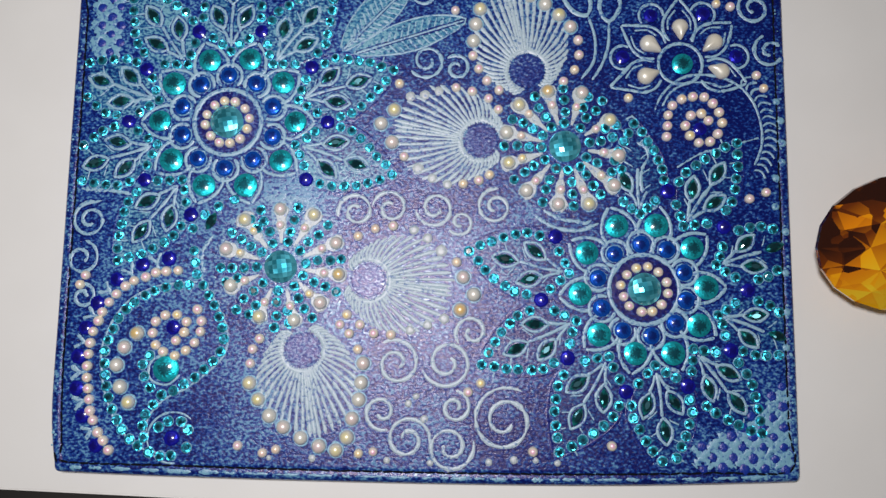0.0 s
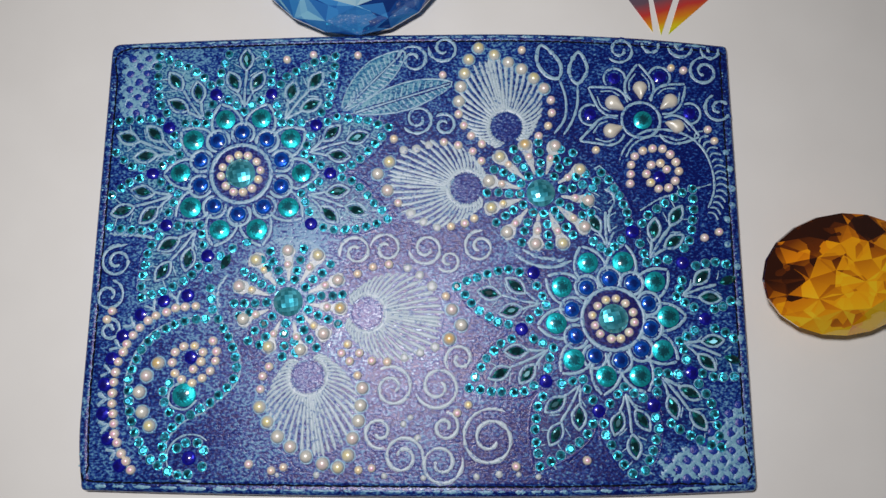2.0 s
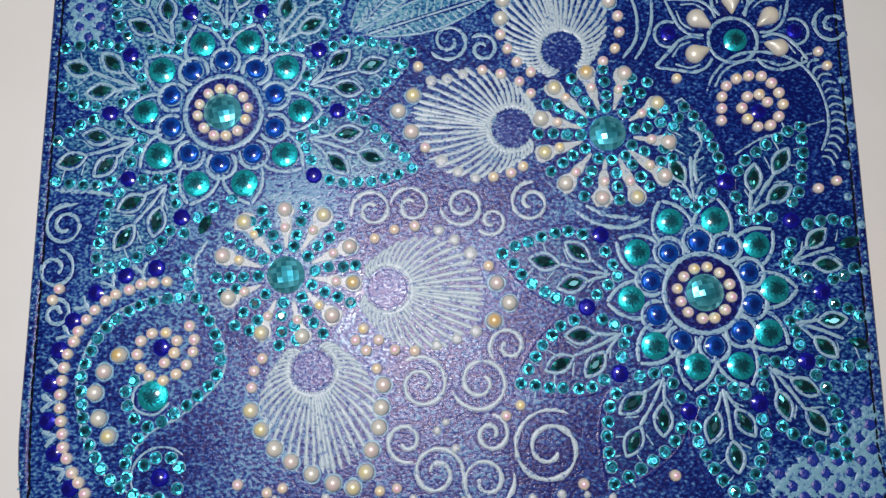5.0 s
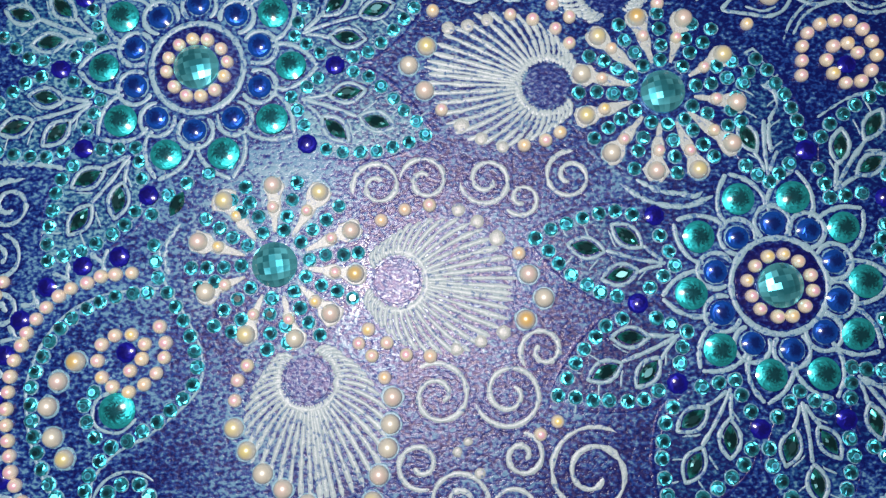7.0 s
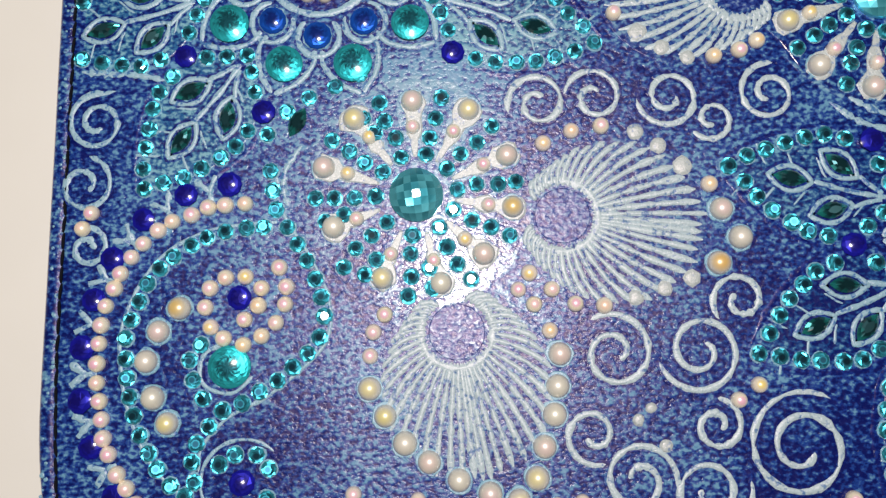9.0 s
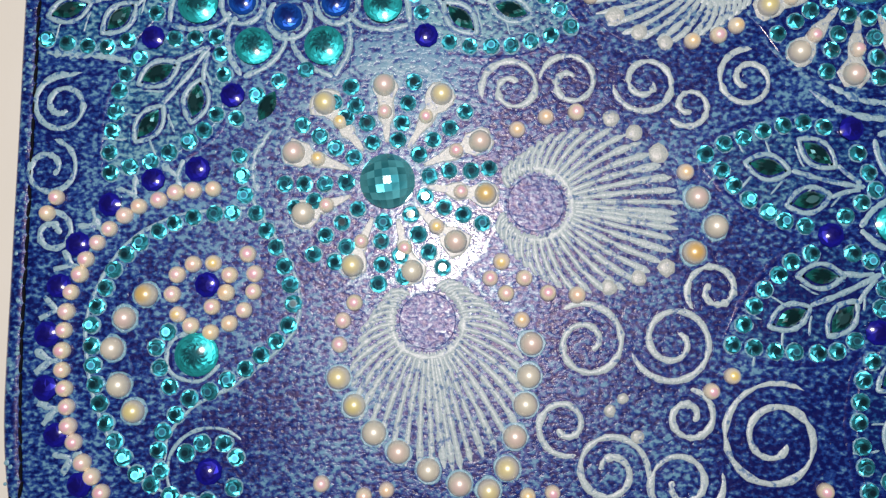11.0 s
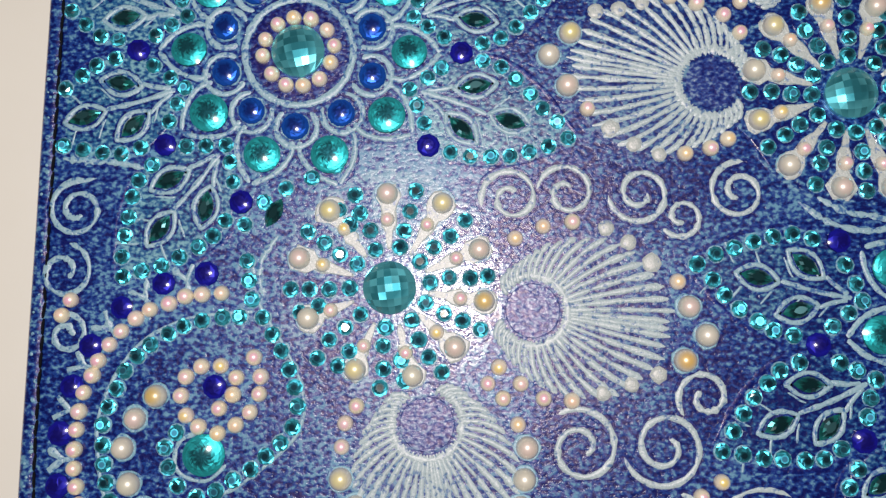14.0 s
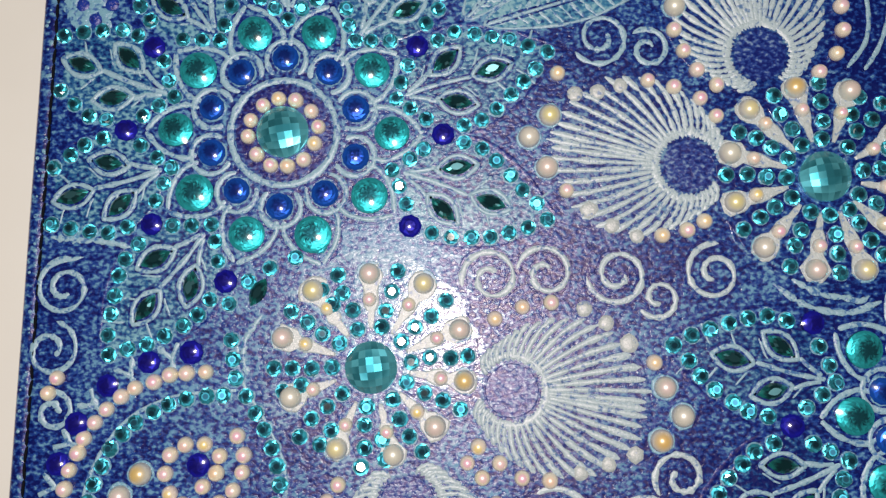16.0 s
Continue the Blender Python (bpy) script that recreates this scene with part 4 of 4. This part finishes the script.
# ---- long leaves, buds, dots and lattice ----
for ctrl in ([(-25.5, 48.5), (-23.8, 57.0), (-16.5, 66.2), (-5.2, 69.6), (-8.5, 60.5), (-16.5, 53.2)], [(-22.0, 47.4), (-13.0, 55.0), (0.0, 59.2), (11.2, 58.0), (3.0, 51.6), (-7.6, 47.6)]):
    fill, bm = bmesh.new(), bmesh.new()
    rim = spline(ctrl, 44, True)
    pad(fill, rim, 0.05, 0.3)
    ribbon(bm, rim, 0.5, closed=True, height=0.28, rough=0.5)
    base, tip = Vector(ctrl[0]), Vector(ctrl[3])
    ribbon(bm, [tuple(base.lerp(tip, t / 9)) for t in range(10)], 0.6)
    side = Vector((-(tip - base).y, (tip - base).x)).normalized()
    for i in range(1, 16):
        p = base.lerp(tip, i / 17)
        for s in (-1, 1):
            w = 4.6 * math.sin(math.pi * i / 17)
            q = p + side * s * w + (tip - base).normalized() * 2.2
            ribbon(bm, [tuple(p.lerp(q, k / 6)) for k in range(7)], 0.62, height=0.16, rough=0.9)
    leaf_ob = part("leaf_ornament", bm, PALE, notebook, "raised pale blue leaf veins", True)
    part("leaf_ground", fill, LONG_LEAF_GROUND, leaf_ob, "mottled teal and blue printed leaf")
for stem, bud in (([(47.2, 59.5), (49.2, 52.0), (48.6, 45.0), (44.8, 39.6)], [(41.6, 71.5), (39.8, 66.0), (42.6, 60.8), (47.0, 59.5), (47.6, 65.0)]),
                  ([(53.4, 57.2), (53.0, 50.0), (51.0, 44.0), (48.0, 39.2)], [(54.0, 68.9), (50.6, 62.5), (53.2, 57.4), (56.8, 62.5)])):
    bm = bmesh.new()
    ribbon(bm, spline(stem, 24), 0.8)
    ribbon(bm, spline(bud, 36, True), 1.15, closed=True)
    part("bud_ornament", bm, PALE, notebook, "raised pale blue bud on a stem", True)
for pts in ([(30.3, -0.3), (35.9, -4.0), (43.2, -5.3), (49.6, -3.1)], [(33.5, 0.6), (38.6, -2.0), (43.0, -2.6), (45.6, -3.2), (47.3, -2.2)],
            [(60.2, 20.8), (63.2, 19.4), (63.9, 16.3), (62.2, 13.0), (61.7, 8.9), (62.4, 5.3)], [(-61.6, -7.4), (-64.2, -11.4), (-64.6, -15.4), (-63.5, -18.1)],
            [(-101.0, 6.3), (-96.7, 5.8), (-91.0, 5.6), (-86.0, 4.6)]):
    bm = bmesh.new()
    ribbon(bm, spline(pts, 26), 0.9, height=0.26, taper=0.1, rough=0.6)
    part("wave_ornament", bm, PALE, notebook, "raised pale blue wavy line", True)
bm = bmesh.new()
for x, y, r in ((-3.6, -5.3, 1.6), (0.4, -7.8, 1.6), (4.4, -11.5, 1.9), (5.4, -30.8, 1.6), (0.7, -32.6, 1.5), (-4.2, -34.1, 1.5), (-5.1, 34.3, 1.6), (-0.9, 34.8, 1.6), (3.2, 36.0, 1.5),
                (-2.6, 12.7, 1.8), (1.6, 9.9, 1.6), (6.0, 8.0, 1.5), (-10.2, -70.0, 1.0), (1.8, -70.6, 1.0), (18.1, -70.2, 1.1), (25.0, -69.5, 1.2), (31.0, -69.6, 0.9), (37.0, -70.2, 1.0),
                (-31.0, -69.7, 1.1), (-43.1, -69.7, 0.8), (-4.4, -54.5, 1.1), (0.0, -58.7, 1.2), (-2.3, -52.5, 1.0)):
    blob(bm, x, y, r)
tagged(part("printed_dots", bm, CREAM, notebook, "raised whitish printed dots", True), kind="stuff")
bm = bmesh.new()
for x, y in ((101.4, 33.0), (102.4, 27.3), (102.6, 20.6), (102.2, 15.0), (100.4, 10.3), (99.8, 2.0), (102.4, -5.3), (101.8, -17), (101.6, -28), (101, -38)):
    blob(bm, x, y, 1.15)
for edge, off in ((bottom_edge, 1.8), (top_edge, -1.7)):
    x = -99.0
    while x < 95:
        run = rng.uniform(2.0, 8.0)
        pts = [(x + run * t / 7, edge(x + run * t / 7) + off + 0.35 * noise.noise(Vector((x + run * t / 7, off, 4)))) for t in range(8)]
        ribbon(bm, pts, rng.uniform(0.4, 1.0) * (1 if edge is bottom_edge else 0.7), height=0.2, taper=0.3, rough=0.5)
        x += run + rng.uniform(0.4, 3.5)
for side in (-1, 1):
    for i in range(60):
        y = rng.uniform(-70, 68)
        x = (102.0 if side > 0 else -103.9) + rng.uniform(-0.7, 0.7)
        blob(bm, x, y, rng.uniform(0.2, 0.5), 0.05)
tagged(part("border_dots", bm, SET_PRINT, notebook, "pale blue worn print along the edge", True), kind="stuff")


def lattice(x0, x1, y0, y1, keep, step=5.6):
    """Crossed pale lines with a deep blue dot in every mesh."""
    bm, dots = bmesh.new(), bmesh.new()
    n = int((x1 - x0 + y1 - y0) / step) + 1
    for i in range(n):
        for s in (1, -1):
            c = i * step
            run, pts = [], []
            for j in range(60):
                x = x0 + (x1 - x0) * j / 59
                y = (y0 + c - (x - x0)) if s == 1 else (y0 + c - (int((x1 - x0) / step) + 1) * step + (x - x0))
                if y0 < y < y1 and keep(x, y):
                    pts.append((x, y))
                elif len(pts) > 3:
                    run.append(pts)
                    pts = []
                else:
                    pts = []
            for r in run + ([pts] if len(pts) > 3 else []):
                ribbon(bm, r, 1.9, rough=0.75, height=0.24)
    rows = int((y1 - y0) / (step / 2)) + 1
    for j in range(rows):
        for i in range(int((x1 - x0) / step) + 1):
            x, y = x0 + (i + 0.5 + 0.5 * (j % 2)) * step, y0 + j * step / 2
            if x < x1 and keep(x, y):
                blob(dots, x + rng.uniform(-0.3, 0.3), y + rng.uniform(-0.3, 0.3), rng.uniform(1.2, 1.65), 0.25)
    mesh = part("lattice_ornament", bm, SET_PRINT, notebook, "pale blue printed lattice", True)
    part("lattice_dots", dots, DEEP, mesh, "deep blue printed dots", True)


lattice(-101, -72, 45, 70, lambda x, y: math.hypot(x + 58.9, y - 26.4) > 50 or (x < -92.5 and y > 46.5 - 0.1 * (x + 101)))
lattice(74, 101, -71, -44, lambda x, y: math.hypot(x - 61.9, y + 22.0) > 45 and x - y > 132)


# ---- big cut-glass gems beside the cover ----
def brilliant(r, crown, pavilion, table, oval, seed, sides=20):
    """Oval brilliant, table up: table, star and kite facets, girdle, pavilion to a small flat. Facets are split flat
    along made-up lines, which carry the painted inner reflections."""
    bm = bmesh.new()
    own = random.Random(seed)

    def ring(q, z, twist, n=sides):
        return [bm.verts.new((oval * q * math.cos((i + twist) * math.tau / n) * MM, q * math.sin((i + twist) * math.tau / n) * MM, z * MM)) for i in range(n)]

    half = sides // 2
    top = ring(r * table, crown, 0, half)
    mid = ring(r * (table + 1) / 2 * 1.04, crown * 0.55, 0.5, half)
    up, low = ring(r, 0.6, 0), ring(r, -0.6, 0)
    under = ring(r * 0.45, -pavilion * 0.58, 0.5, half)
    tip = ring(r * 0.16, -pavilion, 0, half)
    bm.faces.new(tip)
    hub = bm.verts.new((oval * r * 0.12 * MM, -r * 0.1 * MM, crown * MM))
    inner = []
    for i in range(half):
        a = (i + own.uniform(0.1, 0.9)) * math.tau / half
        q = r * table * own.uniform(0.38, 0.72)
        inner.append(bm.verts.new((oval * q * math.cos(a) * MM, q * math.sin(a) * MM, crown * MM)))
    shown = []
    for i in range(half):
        j = (i + 1) % half
        shown += [(top[i], top[j], inner[i]), (top[j], inner[j], inner[i]), (hub, inner[i], inner[j])]
        a, b, c = up[2 * i], up[2 * i + 1], up[(2 * i + 2) % sides]
        shown += [(top[i], mid[i], top[j]), (top[i], a, mid[i]), (mid[i], a, b), (mid[i], b, c), (top[j], mid[i], c)]
        d, e, f = low[2 * i], low[2 * i + 1], low[(2 * i + 2) % sides]
        for face in ((d, under[i], e), (e, under[i], f), (under[i], under[j], f), (under[i], tip[j], under[j]), (under[i], tip[i], tip[j])):
            bm.faces.new(face)
    for i in range(sides):
        j = (i + 1) % sides
        bm.faces.new((up[i], low[i], low[j], up[j]))
    for face in shown:
        f = bm.faces.new(face)
        if own.random() < 0.45:
            bmesh.ops.poke(bm, faces=[f], offset=0)
    bmesh.ops.recalc_face_normals(bm, faces=bm.faces)
    bmesh.ops.split_edges(bm, edges=bm.edges)
    return bm


def big_gem(r, crown, pavilion, table, oval, seed, mat, table_mat, m, label):
    ob = new("glass_gem")
    ob.matrix_basis = m
    whole = brilliant(r, crown, pavilion, table, oval, seed)
    ob.location.z = 0.0001 - min((m.to_3x3() @ v.co).z for v in whole.verts)
    for name, a, b in (("table_facet", crown - 0.01, 99), ("crown", 0.55, crown - 0.01), ("pavilion", -99, 0.55)):
        bm = whole.copy()
        wrong = [f for f in bm.faces if not a * MM <= f.calc_center_median().z < b * MM]
        bmesh.ops.delete(bm, geom=wrong, context="FACES")
        me = bpy.data.meshes.new(name)
        bm.to_mesh(me)
        bm.free()
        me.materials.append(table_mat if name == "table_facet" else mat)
        new(name, me).parent = ob
    whole.free()
    return tagged(ob, label, "glass gem", group="cut glass gems")


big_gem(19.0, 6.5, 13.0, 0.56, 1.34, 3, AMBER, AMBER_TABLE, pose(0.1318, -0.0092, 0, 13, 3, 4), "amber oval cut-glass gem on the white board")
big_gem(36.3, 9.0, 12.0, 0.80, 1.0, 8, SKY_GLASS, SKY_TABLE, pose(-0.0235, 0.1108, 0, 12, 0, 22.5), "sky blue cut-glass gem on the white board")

emblem = tagged(new("hologram_emblem"), "rainbow hologram foil facets in a diamond shape on the board", "emblem")
emblem.matrix_basis = pose(0.084, 0.077, 0.0)
for x0, x1, ax, ay in ((-11.5, -3.8, -2.8, 1.8), (-2.2, 5.4, 0.0, 0.6), (7.6, 19.2, 2.6, 0.8)):
    bm = bmesh.new()
    pts = [(ax, ay), (x1, 15.5), (x0, 15.5)]
    low = [bm.verts.new((x * MM, y * MM, 0.02 * MM)) for x, y in pts]
    high = [bm.verts.new((x * MM, y * MM, 0.3 * MM)) for x, y in pts]
    bm.faces.new(high)
    bm.faces.new(low)
    for i in range(3):
        bm.faces.new((low[i], low[(i + 1) % 3], high[(i + 1) % 3], high[i]))
    part("foil_facet", bm, HOLO, emblem, "rainbow hologram foil")

# ---- what is printed under all the ornaments ----
tagged(part("printed_contour", CONTOUR, CONTOUR_GROUND, notebook, "dark blue printed contours round the raised lines"), kind="stuff")
tagged(part("stone_setting", SETTING, SET_PRINT, notebook, "pale blue printed rings round the stones"), kind="stuff")
